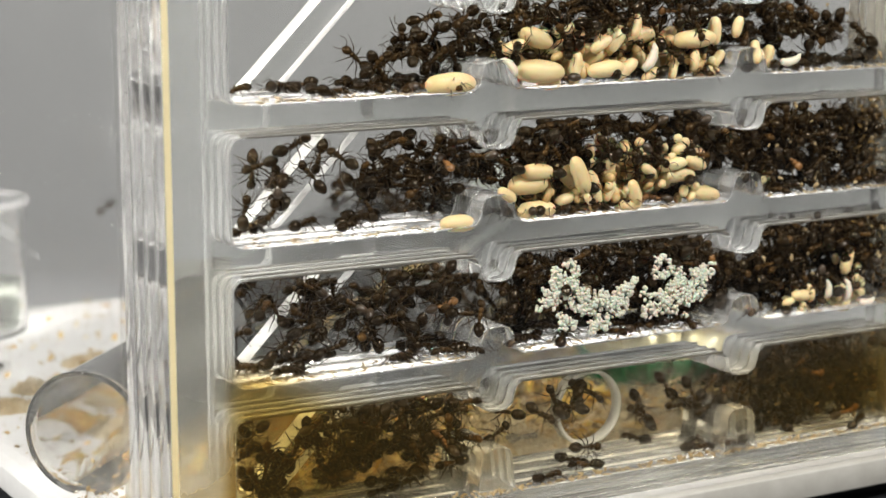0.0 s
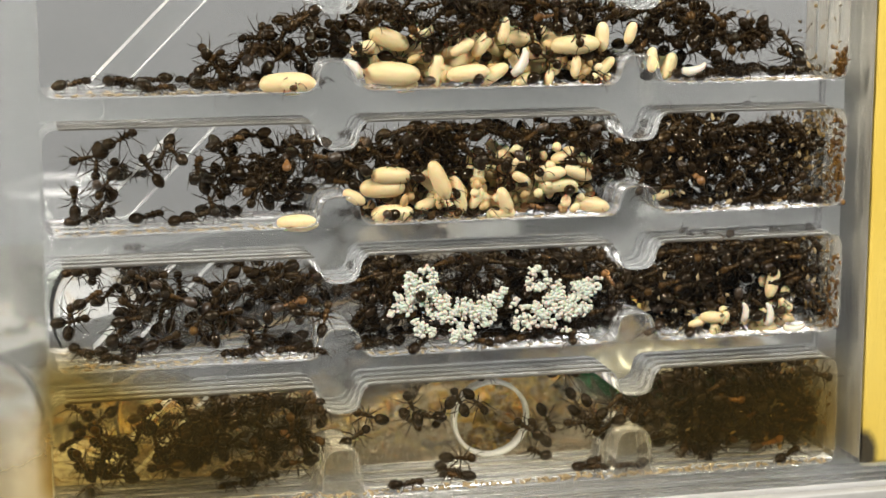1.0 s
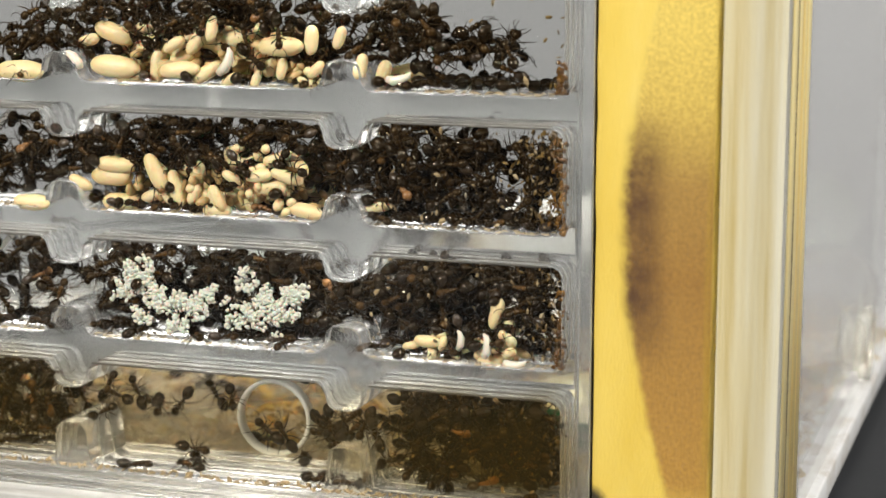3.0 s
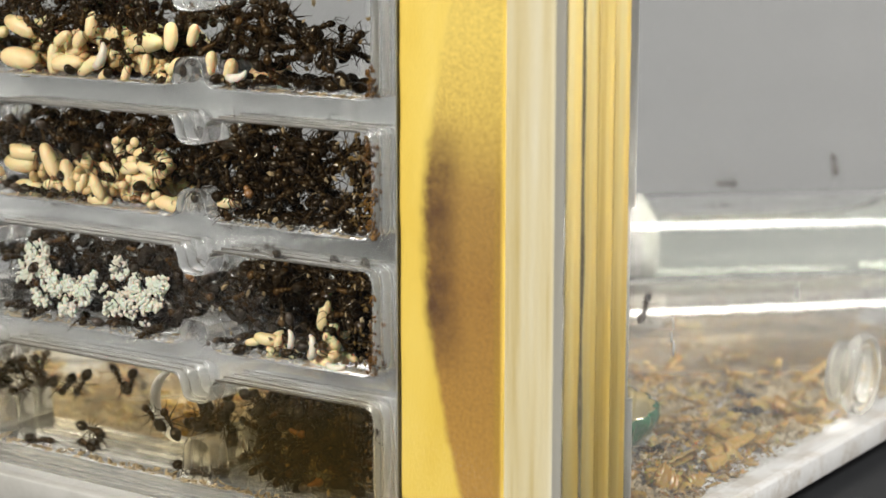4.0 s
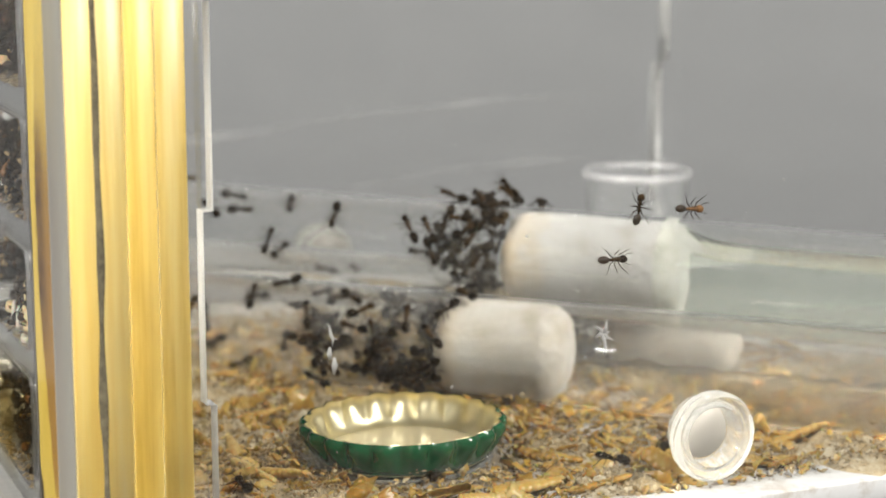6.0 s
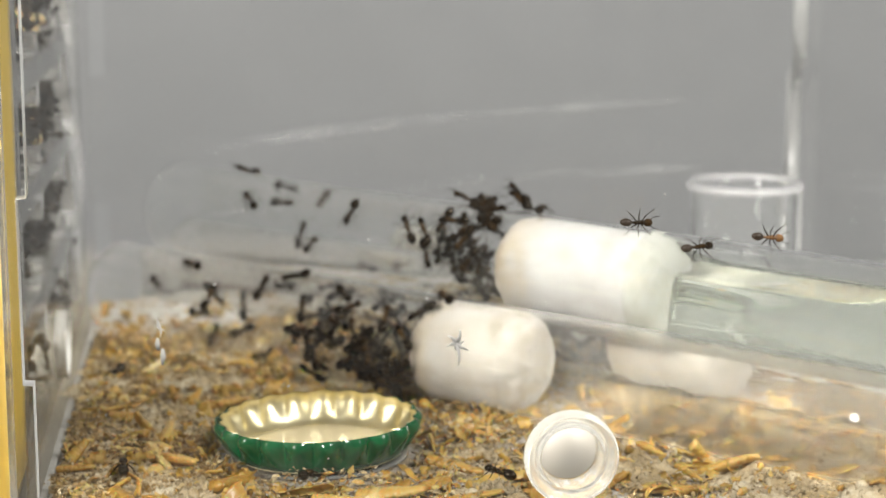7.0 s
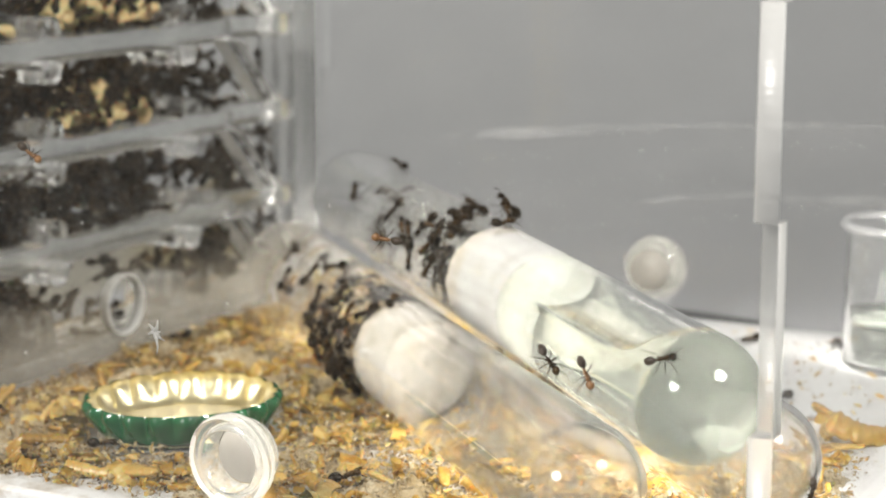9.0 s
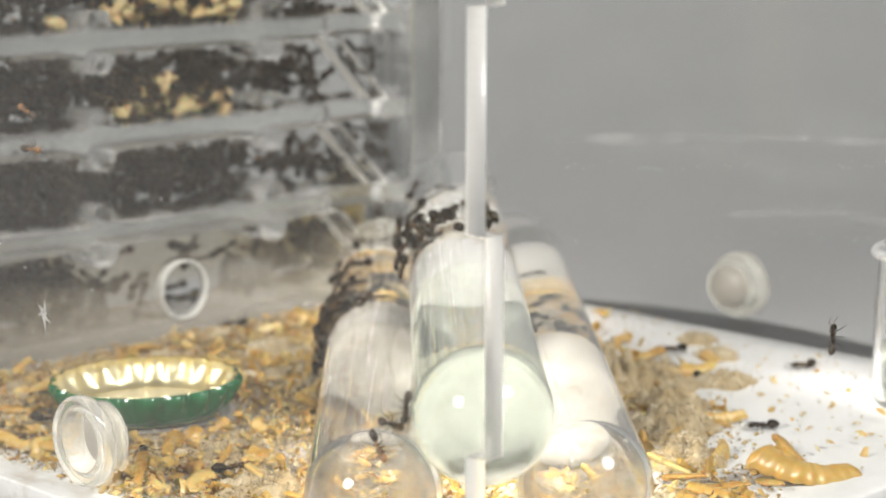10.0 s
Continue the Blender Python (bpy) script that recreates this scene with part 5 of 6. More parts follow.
while count < 300:
    x, y = rnd.uniform(XL + 6, XR - 7), rnd.uniform(-50, 84)
    turn_ = rnd.uniform(0, 360)
    if count < len(LARGE_HUSKS):
        x, y, turn_, s = LARGE_HUSKS[count]
    elif rnd.random() > litter_here(x, y) or under_cap(x, y, 2.5):
        continue
    else:
        s = 1.8 + 3.4 * rnd.random() ** 1.4 if count % 14 else rnd.uniform(7, 11)
    ob = tagged(new("husk", (shells if s < 6 else husks)[count % 9]), "dry amber insect husk on the white floor", "insect husk", "insect husks")
    w_ = s * rnd.uniform(0.9, 1.5) if s < 8 else s * rnd.uniform(0.75, 0.95)
    ob.scale = (s, w_, w_ * (rnd.uniform(0.75, 1.0) if s < 6 else rnd.uniform(0.5, 0.75)))
    set_down(ob, at(x, y, 0.15 + rnd.uniform(0, 0.9), rnd.gauss(0, 35) + (180 if s < 6 and count % 2 else 0), rnd.gauss(0, 9 if s > 6 else 25), turn_))
    count += 1


def husk_litter(n):
    """Broken bits of husk too many to count, in one mesh."""
    r1 = random.Random(41)
    verts, faces = [], []
    made_ = 0
    while made_ < n:
        x, y = r1.uniform(XL + 6, XR - 5), r1.uniform(-52, 85)
        if r1.random() > litter_here(x, y) or under_cap(x, y, 1.5):
            continue
        me = (shells if made_ % 3 else husks)[made_ % 9]
        s_ = r1.uniform(1.3, 2.9) if made_ % 3 else r1.uniform(3.2, 6.0)
        m = Matrix.Translation((x, y, r1.uniform(0.3, 1.7))) @ Euler((r1.gauss(0, 1.1), r1.gauss(0, 0.5), r1.uniform(0, 6.3))).to_matrix().to_4x4() @ Matrix.Diagonal((s_, s_ * r1.uniform(0.7, 1.3), s_ * r1.uniform(0.5, 0.9), 1))
        n0 = len(verts)
        verts += [tuple((m @ (v.co / K)) * K) for v in me.vertices]
        faces += [tuple(n0 + q for q in f.vertices) for f in me.polygons]
        made_ += 1
    me = bpy.data.meshes.new("husk_litter")
    me.from_pydata(verts, [], faces)
    me.materials.append(M_HUSK_BITS)
    me.shade_smooth()
    set_down(tagged(new("husk_litter", me), "amber broken insect husks matted over the floor", "waste", kind="stuff"))


M_HUSK_BITS = speckled(material("amber_husk_bits", rough=0.4, Coat_Weight=0.15, Coat_Roughness=0.2, Subsurface_Weight=0.3, Subsurface_Scale=0.001), [(0.30, (0.14, 0.062, 0.010)), (0.42, (0.31, 0.172, 0.028)), (0.55, (0.45, 0.285, 0.052)), (0.75, (0.56, 0.42, 0.16))], 240, bump=0.3, bump_scale=5000)
husk_litter(620)


def chips(name, label, spots, size, mt, flat, long, seed, spin=0.5):
    """Many small angular crumbs in one mesh."""
    r1 = random.Random(seed)
    verts, faces = [], []
    for x, y, z in spots:
        s = r1.uniform(*size)
        m = Matrix.Translation((x, y, z + s * flat * 0.4)) @ Euler((r1.gauss(0, spin), r1.gauss(0, spin), r1.uniform(0, 6.3))).to_matrix().to_4x4()
        pts = [(-long, -0.5, 0), (0.1, -0.9, 0.1), (long, -0.1, 0), (0.5 * long, 0.8, -0.1), (-0.6 * long, 0.7, 0.1), (0, 0, flat), (0, 0, -flat)]
        b0 = len(verts)
        for p in pts:
            q = Vector([c * s * 0.5 * r1.uniform(0.7, 1.3) for c in p])
            q.y /= long
            verts.append(tuple((m @ q) * K))
        for i in range(5):
            j = (i + 1) % 5
            faces += [(b0 + i, b0 + j, b0 + 5), (b0 + j, b0 + i, b0 + 6)]
    me = bpy.data.meshes.new(name)
    me.from_pydata(verts, [], faces)
    me.materials.append(mt)
    return set_down(tagged(new(name, me), label, "waste", kind="stuff"))


def scatter(name, label, n, size, mt, flat, seed, lift=1.0, near_nest=0.0, long=1.0):
    r1 = random.Random(seed)
    spots = []
    while len(spots) < n:
        x, y = r1.uniform(XL + 3.5, XR - 3.5), r1.uniform(-53.5, 87)
        if near_nest:
            y = -53.5 + abs(r1.gauss(0, near_nest))
        if r1.random() > max(0.03, litter_here(x, y)) or under_cap(x, y):
            continue
        heap = 0.35 + 1.3 * max(0.0, noise.noise(Vector((x * 0.11, y * 0.11, 8))) + 0.25)
        spots.append((x, y, r1.random() ** 2 * lift * heap))
    return chips(name, label, spots, size, mt, flat, long, seed)


scatter("husk_flakes", "amber flakes of broken insect husk on the floor", 4500, (0.5, 1.9), M_HUSK, 0.35, 21, 2.0, 0, 1.3)
scatter("leg_bits", "thin dark slivers of insect legs among the waste", 1300, (0.18, 0.42), M_GRIT, 0.3, 27, 1.8, 0, 4.0)
scatter("husk_crumbs", "brown crumbs heaped behind the nest", 6500, (0.3, 1.1), speckled(material("brown_crumbs", rough=0.8), [(0.3, (0.10, 0.06, 0.024)), (0.52, (0.29, 0.19, 0.075)), (0.75, (0.50, 0.38, 0.20))], 500), 0.6, 24, 2.0, 16.0)
scatter("grit", "fine dark grit scattered over the floor", 4200, (0.15, 0.6), M_GRIT, 0.5, 22, 2.4, 0, 1.6)
scatter("waste_fluff", "pale tan crumbs of nest waste on the floor", 13000, (0.2, 0.65), M_FLUFF, 0.5, 23, 2.6, 0, 1.3)
scatter("pale_waste", "whitish fibres and crumbs of waste on the floor", 5000, (0.2, 0.8), M_PALE, 0.5, 28, 3.0, 0, 1.5)


scatter("waste_crumbs", "tan crumbs of broken waste over the whole floor", 3800, (0.4, 1.3), speckled(material("tan_crumbs", rough=0.9), [(0.3, (0.13, 0.08, 0.03)), (0.45, (0.33, 0.235, 0.105)), (0.6, (0.52, 0.44, 0.28))], 260), 0.6, 26, 2.2, 0, 1.1)


# ---- soft heaps of matted waste ----
HEAP_SPOTS = []


def waste_heap(x, y, rad, high, seed):
    bm = bmesh.new()
    rings, sides = 18, 56
    rows_ = []
    for i in range(rings + 1):
        u = i / rings
        row = []
        for k in range(sides):
            a = 2 * math.pi * k / sides
            q = Vector((math.cos(a), math.sin(a), 0))
            edge = rad * (1 + 0.45 * noise.noise(q * 1.4 + Vector((seed, 0, 0))) + 0.18 * noise.noise(q * 4 + Vector((0, seed, 0))))
            p = q * edge * u
            w = Vector((x, y, 0)) + p
            z = high * (1 - u ** 2.2) * (0.75 + 0.6 * noise.noise(w * 0.5)) + 0.55 * noise.noise(w * 1.1) + 0.45 * noise.noise(w * 2.3) + 0.35 * noise.noise(w * 4.5)
            row.append(bm.verts.new((p.x, p.y, -0.3 if i == rings else max(0.12, z))))
            if i == 0:
                break
        rows_.append(row)
        if 0 < i < rings:
            HEAP_SPOTS.extend((x + v.co.x + 0.3 * math.sin(7 * v.co.y), y + v.co.y, v.co.z) for v in row[i % 3::3])
    for a, b_ in zip(rows_, rows_[1:]):
        for k in range(sides):
            j = (k + 1) % sides
            bm.faces.new((a[0], b_[k], b_[j]) if len(a) == 1 else (a[k], b_[k], b_[j], a[j]))
    set_down(tagged(part("waste_heap", bm, M_MAT), "matted tan heap of nest waste on the white floor", "waste heap", "waste heaps"), at(x, y, 0))


M_MAT = speckled(material("matted_waste", rough=1.0), [(0.3, (0.13, 0.085, 0.035)), (0.41, (0.34, 0.25, 0.12)), (0.55, (0.42, 0.335, 0.205)), (0.68, (0.55, 0.485, 0.355))], 420, bump=1.0, bump_scale=1300, per_object=0.08)
r4 = random.Random(31)
heaps = [(-55, 27, 4, 1.6), (-40, 40, 5, 2.0), (-62, 17, 4, 1.4), (-49, -8, 5, 2.4), (-19.5, 32.5, 6.5, 9.0), (-24, 24, 5, 5.0), (-20, 44, 7, 4.5), (-9, 53, 7, 5.0), (-29, 34, 6, 3.6), (3, 64, 6, 3.8), (70, 62, 7, 3.0), (64, 74, 6, 2.4), (56, 30, 8, 2.5), (66, 8, 7, 2.2), (60, -34, 8, 2.4), (20, -38, 9, 2.6)]
while len(heaps) < 52:
    x, y = r4.uniform(-62, 68), r4.uniform(-50, 78)
    if r4.random() < litter_here(x, y) and not under_cap(x, y, 8):
        heaps.append((x, y, r4.uniform(5, 11), r4.uniform(0.8, 2.2)))
for i, (x, y, ra, hi) in enumerate(heaps):
    waste_heap(x, y, ra, hi, i * 1.7)
chips("heap_crumbs", "pale crumbs and fibres lying over the waste heaps", HEAP_SPOTS, (0.2, 0.75), M_PALE, 0.5, 1.4, 33, 1.2)

# ---- waste wedged in the chambers' far ends ----
r2 = random.Random(5)
spots = []
for k, n in ((3, 60), (2, 420), (1, 260), (0, 200)):
    z0, z1 = RAILS[k] + RAIL, RAILS[k + 1]
    for i in range(n):
        x = CX1 - 0.4 - abs(r2.gauss(0, 1.2 if k == 3 else 3.4))
        z = z0 + 0.3 + (z1 - z0 - 0.6) * (r2.random() ** (3 if k == 3 else 1))
        spots.append((x, r2.uniform(-71.3, -58), z))
chips("nest_waste", "rusty brown waste packed into the chamber ends", spots, (0.25, 0.85), speckled(material("rusty_nest_waste", rough=0.35), [(0.3, (0.02, 0.012, 0.003)), (0.46, (0.075, 0.042, 0.009)), (0.6, (0.19, 0.115, 0.026)), (0.8, (0.36, 0.27, 0.12))], 900), 0.5, 1.4, 6, 3.0)

resin = []
for k, n, high in ((3, 50, 4.0), (2, 110, 12.0), (1, 60, 10.0)):
    for i in range(n):
        x = CX1 + 0.2 - abs(r2.gauss(0, 0.8))
        resin.append(oval(x, -71.4 + abs(r2.gauss(0, 1.6)), RAILS[k] + RAIL + 0.3 + high * r2.random() ** 1.5, r2.uniform(0.12, 0.4), r2.uniform(0.12, 0.3), r2.uniform(0.15, 0.6), r2.uniform(-30, 30), r2.uniform(-40, 40), 0))
grains("resin_drips", "glossy amber drips stuck to the chamber ends", "resin", resin, speckled(material("amber_resin", rough=0.15, Transmission_Weight=0.3), [(0.3, (0.04, 0.016, 0.003)), (0.5, (0.13, 0.058, 0.009)), (0.7, (0.28, 0.14, 0.025))], 900))

scraps = []
for k, x0, n in ((2, 22, 60), (1, 20, 60), (0, 20, 12), (3, 16, 14)):
    z0, z1 = RAILS[k] + RAIL, RAILS[k + 1]
    for i in range(n):
        scraps.append((r2.uniform(x0, CX1 - 1), r2.uniform(-71.0, -66), z0 + 0.6 + (z1 - z0 - 1.5) * r2.random() ** 1.5))
chips("pale_scraps", "tan and cream scraps among the crowded ants", scraps, (0.3, 1.0), M_FLUFF, 0.6, 1.2, 16, 3.0)

crumbs = [(r2.uniform(CX0 + 1, CX1 - 1), -71.5 + abs(r2.gauss(0, 1.2)), 3.62) for i in range(420)]
chips("chamber_crumbs", "cream and brown crumbs along the foot of the pane", crumbs, (0.25, 0.9), M_FLUFF, 0.5, 1.4, 9)

ledge = []
for k in range(1, 5):
    for i in range(420):
        x = r2.uniform(CX0 + 1.5, CX1 - 1.5)
        if min(abs(x - c) for c in CROSS) > 4.0:
            ledge.append((x, -71.6 + abs(r2.gauss(0, 2.2)), RAILS[k] + RAIL))
chips("ledge_dust", "cream dust and frass along the chamber floors", ledge, (0.25, 0.85), M_FLUFF, 0.3, 1.6, 12, 0.15)

# ---- ants in the arena ----
def on_tube(m, s, phi, heading, r):
    """A pose on the outside (r over the tube's radius) or the inside of a tube."""
    a = radians(phi)
    rad = Vector((math.cos(a), math.sin(a), 0))
    up = rad if r >= TUBE_R else -rad
    z = Vector((0, 0, 1))
    side = up.cross(z)
    h = radians(heading)
    x = z * math.cos(h) + side * math.sin(h)
    rot = Matrix((x, up.cross(x), up)).transposed().to_4x4()
    rot.translation = (rad * r + z * s) * K
    return m @ rot


r3 = random.Random(77)
for i in range(11):
    ant_at(r3.randrange(5), on_tube(M_TOP, 81 + 14 * r3.random() ** 1.3, r3.uniform(22, 112), r3.uniform(0, 360), TUBE_R + 0.05 + 1.1 * (i % 3)) @ pose(0, 0, 0, r3.gauss(0, 12), r3.choice((0, -28, -16)), 0), "dark ant clustered on top of the glass test tube", "ants in the arena")
for s, phi in ((109, 40), (133, 35), (146, 120), (74, 93)):
    ant_at(r3.randrange(5), on_tube(M_TOP, s, phi, r3.uniform(0, 360), TUBE_R + 0.05), "dark ant walking along the glass test tube", "ants in the arena")
for s, phi in ((77.5, 50), (79.5, -10), (75.5, 75), (92.5, 40), (102, 30), (113, 45), (124, 25), (96, 5), (108, 70), (132, 60), (79, 20), (82, -5), (84, 35), (87, 12), (80, -25), (90, -12), (93, 22), (86, -35), (95, 55), (99, -18)):
    ant_at(r3.randrange(5), on_tube(M_LOW, s, phi, r3.uniform(0, 360), TUBE_R + 0.05), "dark ant clinging to the lower test tube", "ants in the arena")
inside = []
for m, s0, s1, n in ((M_TOP, 80.5, 92, 24), (M_TOP, 96, 150, 6), (M_LOW, 81, 106, 44), (M_LOW, 106, 150, 12), (M_REAR, 55, 70, 38), (M_REAR, 80, 130, 9)):
    for i in range(n):
        s = s0 + (s1 - s0) * r3.random() ** 1.4
        inside.append(on_tube(m, s, r3.uniform(0, 360), r3.uniform(0, 360), 8.0 - 5.5 * r3.random() ** 1.6))
ant_soup("ants_in_tubes", "crowd of dark ants inside the glass test tubes", inside)
flank = []
for m, s0, s1, p0, p1, n in ((M_TOP, 80, 90, 5, 70, 8), (M_LOW, 81, 105, -45, 50, 15)):
    for i in range(n):
        flank.append(on_tube(m, s0 + (s1 - s0) * r3.random() ** 1.5, r3.uniform(p0, p1), r3.uniform(0, 360), TUBE_R + 0.05 + 2.2 * r3.random() ** 2))
ant_soup("ant_cluster", "dark ants massed on the flanks of the test tubes", flank)
for i in range(8):
    x, y = r3.uniform(-10, 66), r3.uniform(-48, 30)
    if not under_cap(x, y, 2):
        ant_at(r3.randrange(5), at(x, y, r3.uniform(1.0, 2.2), r3.gauss(0, 8), r3.gauss(0, 8), r3.uniform(0, 360)), "dark ant foraging on the littered arena floor", "ants in the arena")
for x, y in ((-58, 44), (-40, 34), (-52, 20), (-20, 62), (-62, 60)):
    ant_at(r3.randrange(5), at(x, y, 0.05, 0, 0, r3.uniform(0, 360)), "dark ant on the bare white floor", "ants in the arena")


def glide(points, step=0.25):
    """Even samples of a smooth curve through (t, a, b) points, held at its ends."""
    out, n = [], int(round(10 / step))
    for i in range(n + 1):
        t = i * step
        if t <= points[0][0]:
            out.append((t, points[0][1], points[0][2]))
            continue
        if t >= points[-1][0]:
            out.append((t, points[-1][1], points[-1][2]))
            continue
        j = max(q for q in range(len(points) - 1) if points[q][0] <= t)
        p0, p1, p2, p3 = (Vector(points[max(0, min(len(points) - 1, q))]) for q in (j - 1, j, j + 1, j + 2))
        u = (t - p1[0]) / (p2[0] - p1[0])
        c = 0.5 * (2 * p1 + (p2 - p0) * u + (2 * p0 - 5 * p1 + 4 * p2 - p3) * u * u + (3 * p1 - p0 - 3 * p2 + p3) * u ** 3)
        out.append((t, c[1], c[2]))
    return out


def wall_walker(points, v, label, place, up, across):
    """An ant that climbs a wall: place(a, b) gives the spot, up the way its back faces."""
    rows_, last = [], None
    way = None
    samples = glide(points)
    for i, (t, a, b_) in enumerate(samples):
        p, q = samples[max(0, i - 1)], samples[min(len(samples) - 1, i + 1)]
        d = place(q[1], q[2]) - place(p[1], p[2])
        if d.length > 0.15:
            d.normalize()
            way = d if way is None else (way * 0.5 + d * 0.5)
            if way.length < 0.2:
                way = d
        rows_.append([t, place(a, b_), way.copy() if way else None])
    first = next((w for _, _, w in rows_ if w), across)
    path = []
    for t, p, w in rows_:
        x = (w or first)
        x = (x - up * x.dot(up)).normalized()
        rot = Matrix((x, up.cross(x), up)).transposed().to_4x4()
        rot.translation = p * K
        path.append((t, rot))
    ob = ant_at(v, path[0][1], label, "ants on the walls", path)
    ob.scale = (0.88, 0.88, 0.88)


ON_RIGHT = (lambda a, b_: Vector((72.9, a, b_)), Vector((-1, 0, 0)), Vector((0, 1, 0)))
ON_BACK = (lambda a, b_: Vector((a, 87.9, b_)), Vector((0, -1, 0)), Vector((0, 0, 1)))
wall_walker([(0, 70, 35), (3.6, 62, 36), (4.2, 46, 37), (4.6, 31.3, 37.3), (4.8, 24.5, 37.4), (5.0, 17.4, 38.6), (5.5, 8.4, 40.1), (6.2, 9.7, 41), (7.3, 31.8, 39.8), (7.5, 39.8, 39.5), (7.8, 50.4, 37.6), (8.1, 56, 34.5), (8.4, 58.1, 31.1), (8.7, 58.6, 28.4), (9, 60.7, 26.9), (9.3, 62.5, 23.5), (9.6, 68, 20.8), (10, 72, 21.4)], 5, "black ant climbing on the clear arena wall", *ON_RIGHT)
wall_walker([(0, -48, 20), (4, -44, 30), (5, -35.2, 34.3), (5.2, -23.9, 33.2), (5.5, -14.8, 33.4), (5.8, -1.5, 35.4), (6.2, 9, 33.3), (6.75, 26, 35.6), (7.3, 43.5, 37.1), (7.5, 48.4, 33.9), (7.8, 53.1, 27.4), (8.1, 57.8, 24.4), (8.4, 62.7, 24.1), (8.7, 68.8, 25.5), (9, 75.4, 28.5), (9.5, 76.5, 28.0), (10, 74.8, 24)], 6, "black ant climbing on the clear arena wall", *ON_RIGHT)
wall_walker([(0, -51, 45), (4.3, -50, 45), (5, -23.8, 44.3), (5.5, -1.4, 42), (6.2, 22.5, 40), (7.3, 50.4, 37.1), (7.5, 55.4, 36.2), (7.8, 61.6, 34.8), (8.1, 62.4, 32.8), (8.4, 62.8, 30.5), (8.7, 65, 29.2), (9, 65.7, 25.8), (9.5, 66.8, 22.8), (10, 69.9, 18.3)], 7, "rusty ant climbing on the clear arena wall", *ON_RIGHT)
wall_walker([(0, 84, 60), (6.5, 84, 56), (7.3, 83, 50), (7.8, 81, 42), (8.1, 76.6, 36.3), (8.4, 65.7, 38.8), (8.7, 53.3, 39.1), (9, 38.1, 40.1), (9.5, 16.5, 47.3), (10, -1, 53)], 8, "rusty ant running along the clear arena wall", *ON_RIGHT)
wall_walker([(0, -50, 92), (7.6, -48, 90), (8.5, -33, 58), (9, -19.1, 47.8), (10, -0.6, 47.7)], 8, "rusty ant climbing on the clear arena wall", *ON_RIGHT)
wall_walker([(0, 10, 3), (5, 4, 5), (8.5, 1.5, 10), (9.5, 1.0, 16.9), (10, 0.3, 22)], 6, "black ant climbing the rear arena wall", *ON_BACK)

ant_at(5, at(37.5, 70.5, 1.0, 0, 0, 200), "dark ant on the bare white floor", "ants in the arena")

wall_walker([(0, 36, 62), (2.5, 39, 46), (3.8, 41.1, 33.5), (4.0, 41.2, 31.4), (4.2, 42.2, 29.8), (4.6, 43.5, 26.5), (5.5, 45, 18), (7, 46, 8), (10, 46.5, 6)], 5, "black ant climbing down the rear arena wall", *ON_BACK)
wall_walker([(0, -20, 20), (3.0, -14, 23), (3.8, 10.8, 24.8), (4.0, 18.2, 25.6), (4.2, 28.2, 26.3), (4.45, 40, 27.6), (4.9, 58, 27), (5.6, 67, 20), (10, 68, 8)], 6, "black ant running along the rear arena wall", *ON_BACK)

# ants at the foot of the nest and on its front pane
for x, y, z, rz, ry, v in ((-14.0, -70.0, 3.6, 10, 0, 1), (-6.3, -68.0, 3.6, 160, 0, 0), (12.8, -68.5, 3.6, -20, 0, 2), (18.5, -69, 4.0, 200, 0, 3)):
    ant_at(v, at(x, y, z, 0, ry, rz), "brown worker ant at the foot of the nest", "ants in the nest")

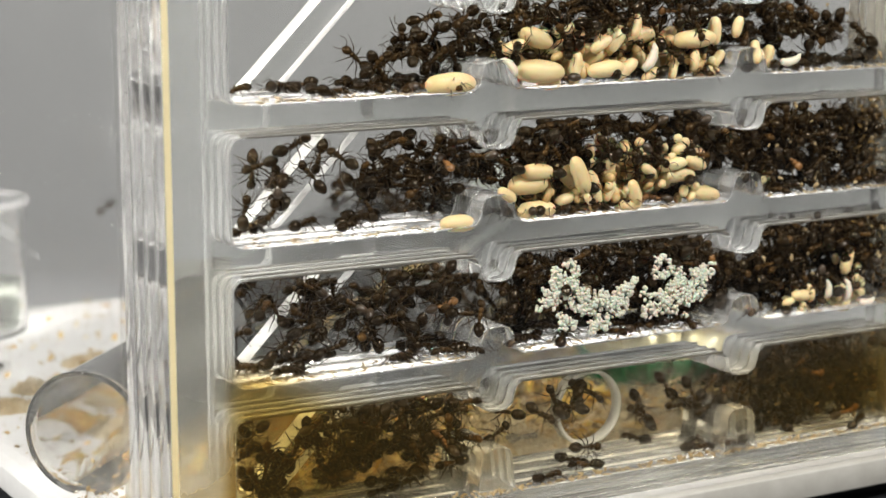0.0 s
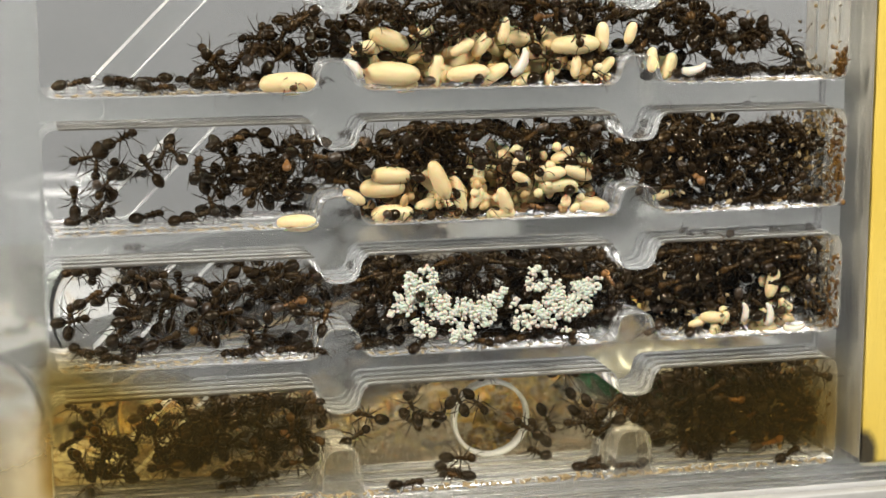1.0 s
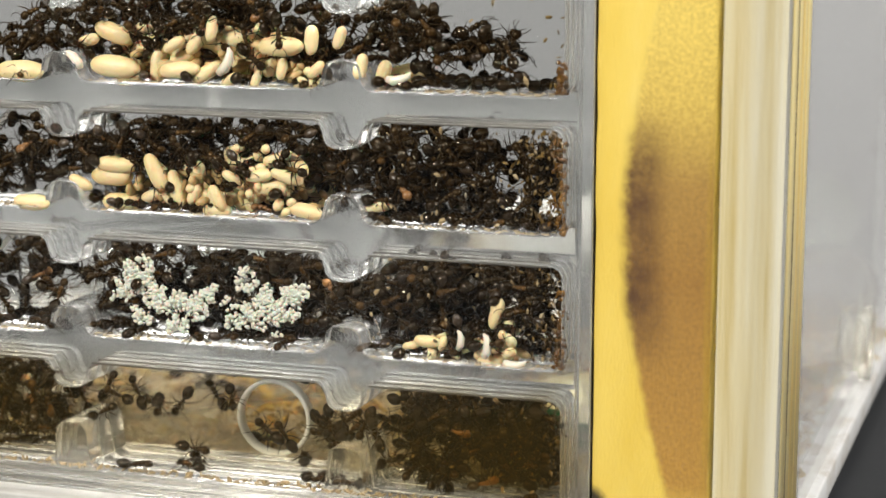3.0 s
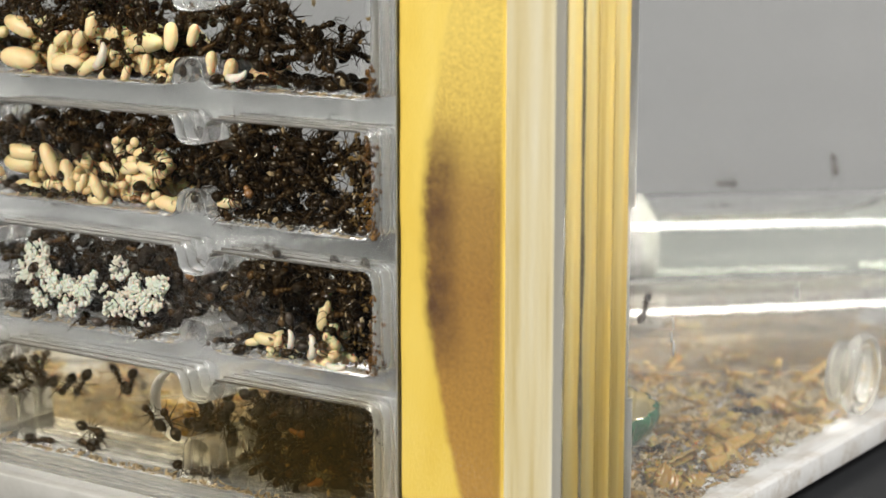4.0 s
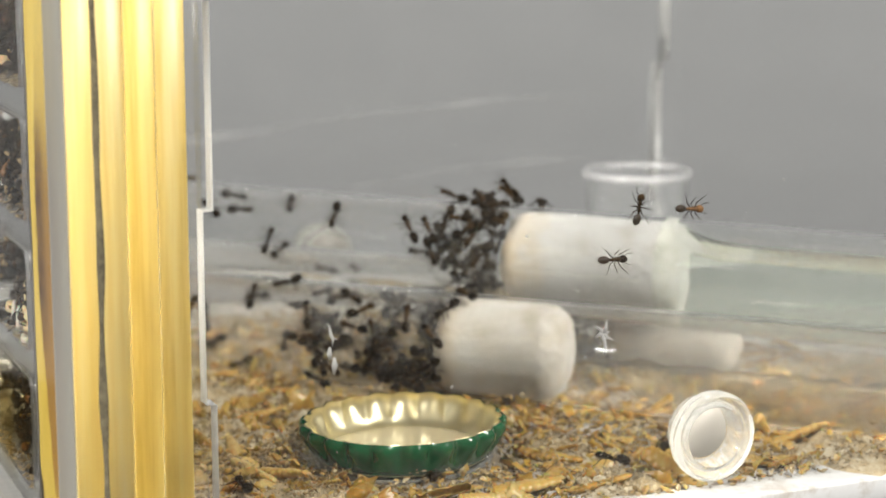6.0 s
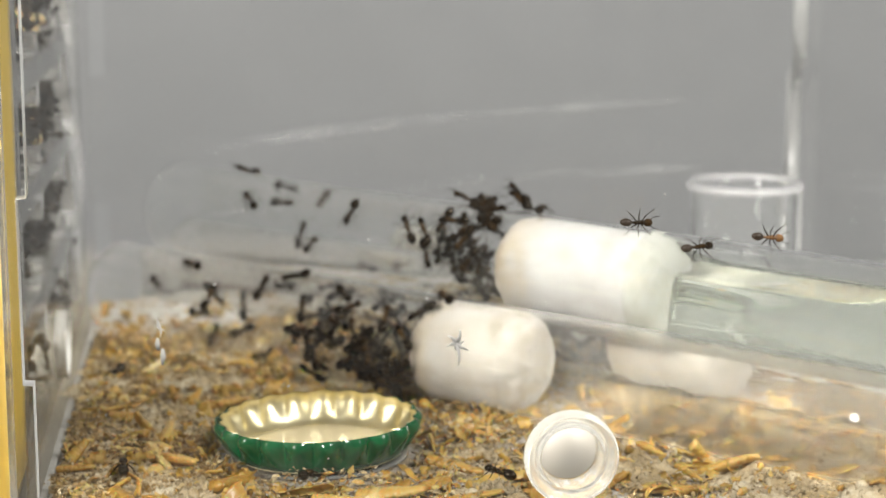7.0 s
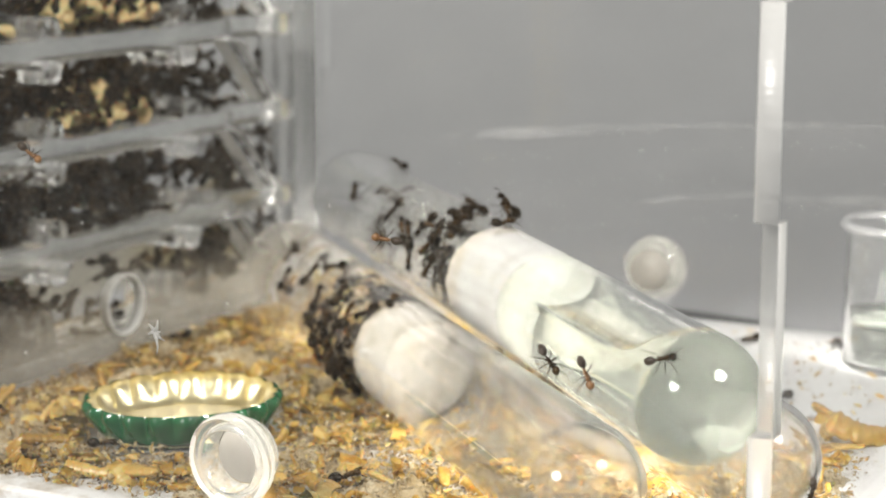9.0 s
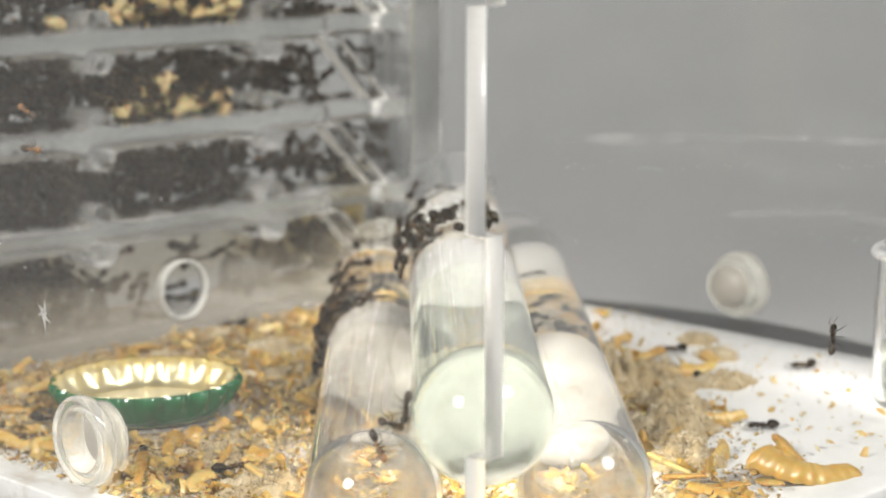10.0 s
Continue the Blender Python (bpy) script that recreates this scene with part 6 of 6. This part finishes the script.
# ---- a white dropping on the wall ----
bm = bmesh.new()
for i in range(6):
    a = i * 1.1
    ln = 1.0 + 0.9 * ((i * 7) % 4) / 3
    rod(bm, [(0, 0, 0), (0.03, ln * 0.5 * math.cos(a), ln * 0.5 * math.sin(a)), (0.0, ln * math.cos(a + 0.2), ln * math.sin(a + 0.2))], [0.45, 0.22, 0.07], 6)
rod(bm, [(0, 0.1, -0.3), (0, 0.4, -2.0), (0, 0.2, -3.2)], [0.3, 0.16, 0.05], 6)
for v in bm.verts:
    v.co.x *= 0.25
set_down(tagged(part("dropping", bm, M_WHITE_SPLAT), "splashed white dropping stuck to the clear wall", "dropping"), at(72.85, 2.0, 24.3))

bm = bmesh.new()
rod(bm, [(0, -0.6, 5.2), (0, -0.2, 3.4), (0, 0.3, 2.6), (0, 0.1, 1.4)], [0.12, 0.4, 0.3, 0.1], 8)
rod(bm, [(0, 0.25, 2.9), (0, 1.3, 2.5)], [0.2, 0.05], 6)
rod(bm, [(0, -0.5, 1.3), (0, -0.6, 0.2), (0, -0.4, -0.9)], [0.25, 0.6, 0.3], 8)
rod(bm, [(0, 0.5, -0.6), (0, 0.6, -2.0), (0, 0.4, -3.6)], [0.3, 0.7, 0.25], 8)
for v in bm.verts:
    v.co = Vector((v.co.x * 0.15, v.co.y * 0.6, v.co.z * 0.75))
set_down(tagged(part("dropping", bm, M_WHITE_SPLAT), "white runny dropping dried on the clear wall", "dropping"), at(72.85, -37.3, 25.0))
r5 = random.Random(9)
specks = [(-30.0, 33.0), (-9.7, 38.6), (14.0, 29.5), (-20.5, 19.0), (30.0, 44.0), (-2.0, 30.5)]
specks += [(r5.uniform(-50, 80), 4 + 50 * r5.random() ** 1.5) for i in range(34)]
for i, (y, z) in enumerate(specks):
    bm = bmesh.new()
    q = 1.0 if i < 6 else r5.uniform(0.3, 0.7)
    ball(bm, oval(0, 0, 0, 0.06, 0.16 * q, 0.26 * q), 8, 6)
    set_down(tagged(part("speck", bm, M_WHITE_SPLAT), "tiny white speck on the clear wall", "speck", "specks"), at(72.92, y, z, r5.uniform(-60, 60), 0, 0))


def motions():
    times = [0.5 * i for i in range(21)]
    turns = [(t, Matrix.Rotation(radians(turn_at(t)), 4, "Z")) for t in times]
    for ob, m in TURNING:
        walk(ob, [(t, r @ m) for t, r in turns])
    for ob, path in WALKERS:
        walk(ob, [(t, Matrix.Rotation(radians(turn_at(t)), 4, "Z") @ m) for t, m in path])


motions()
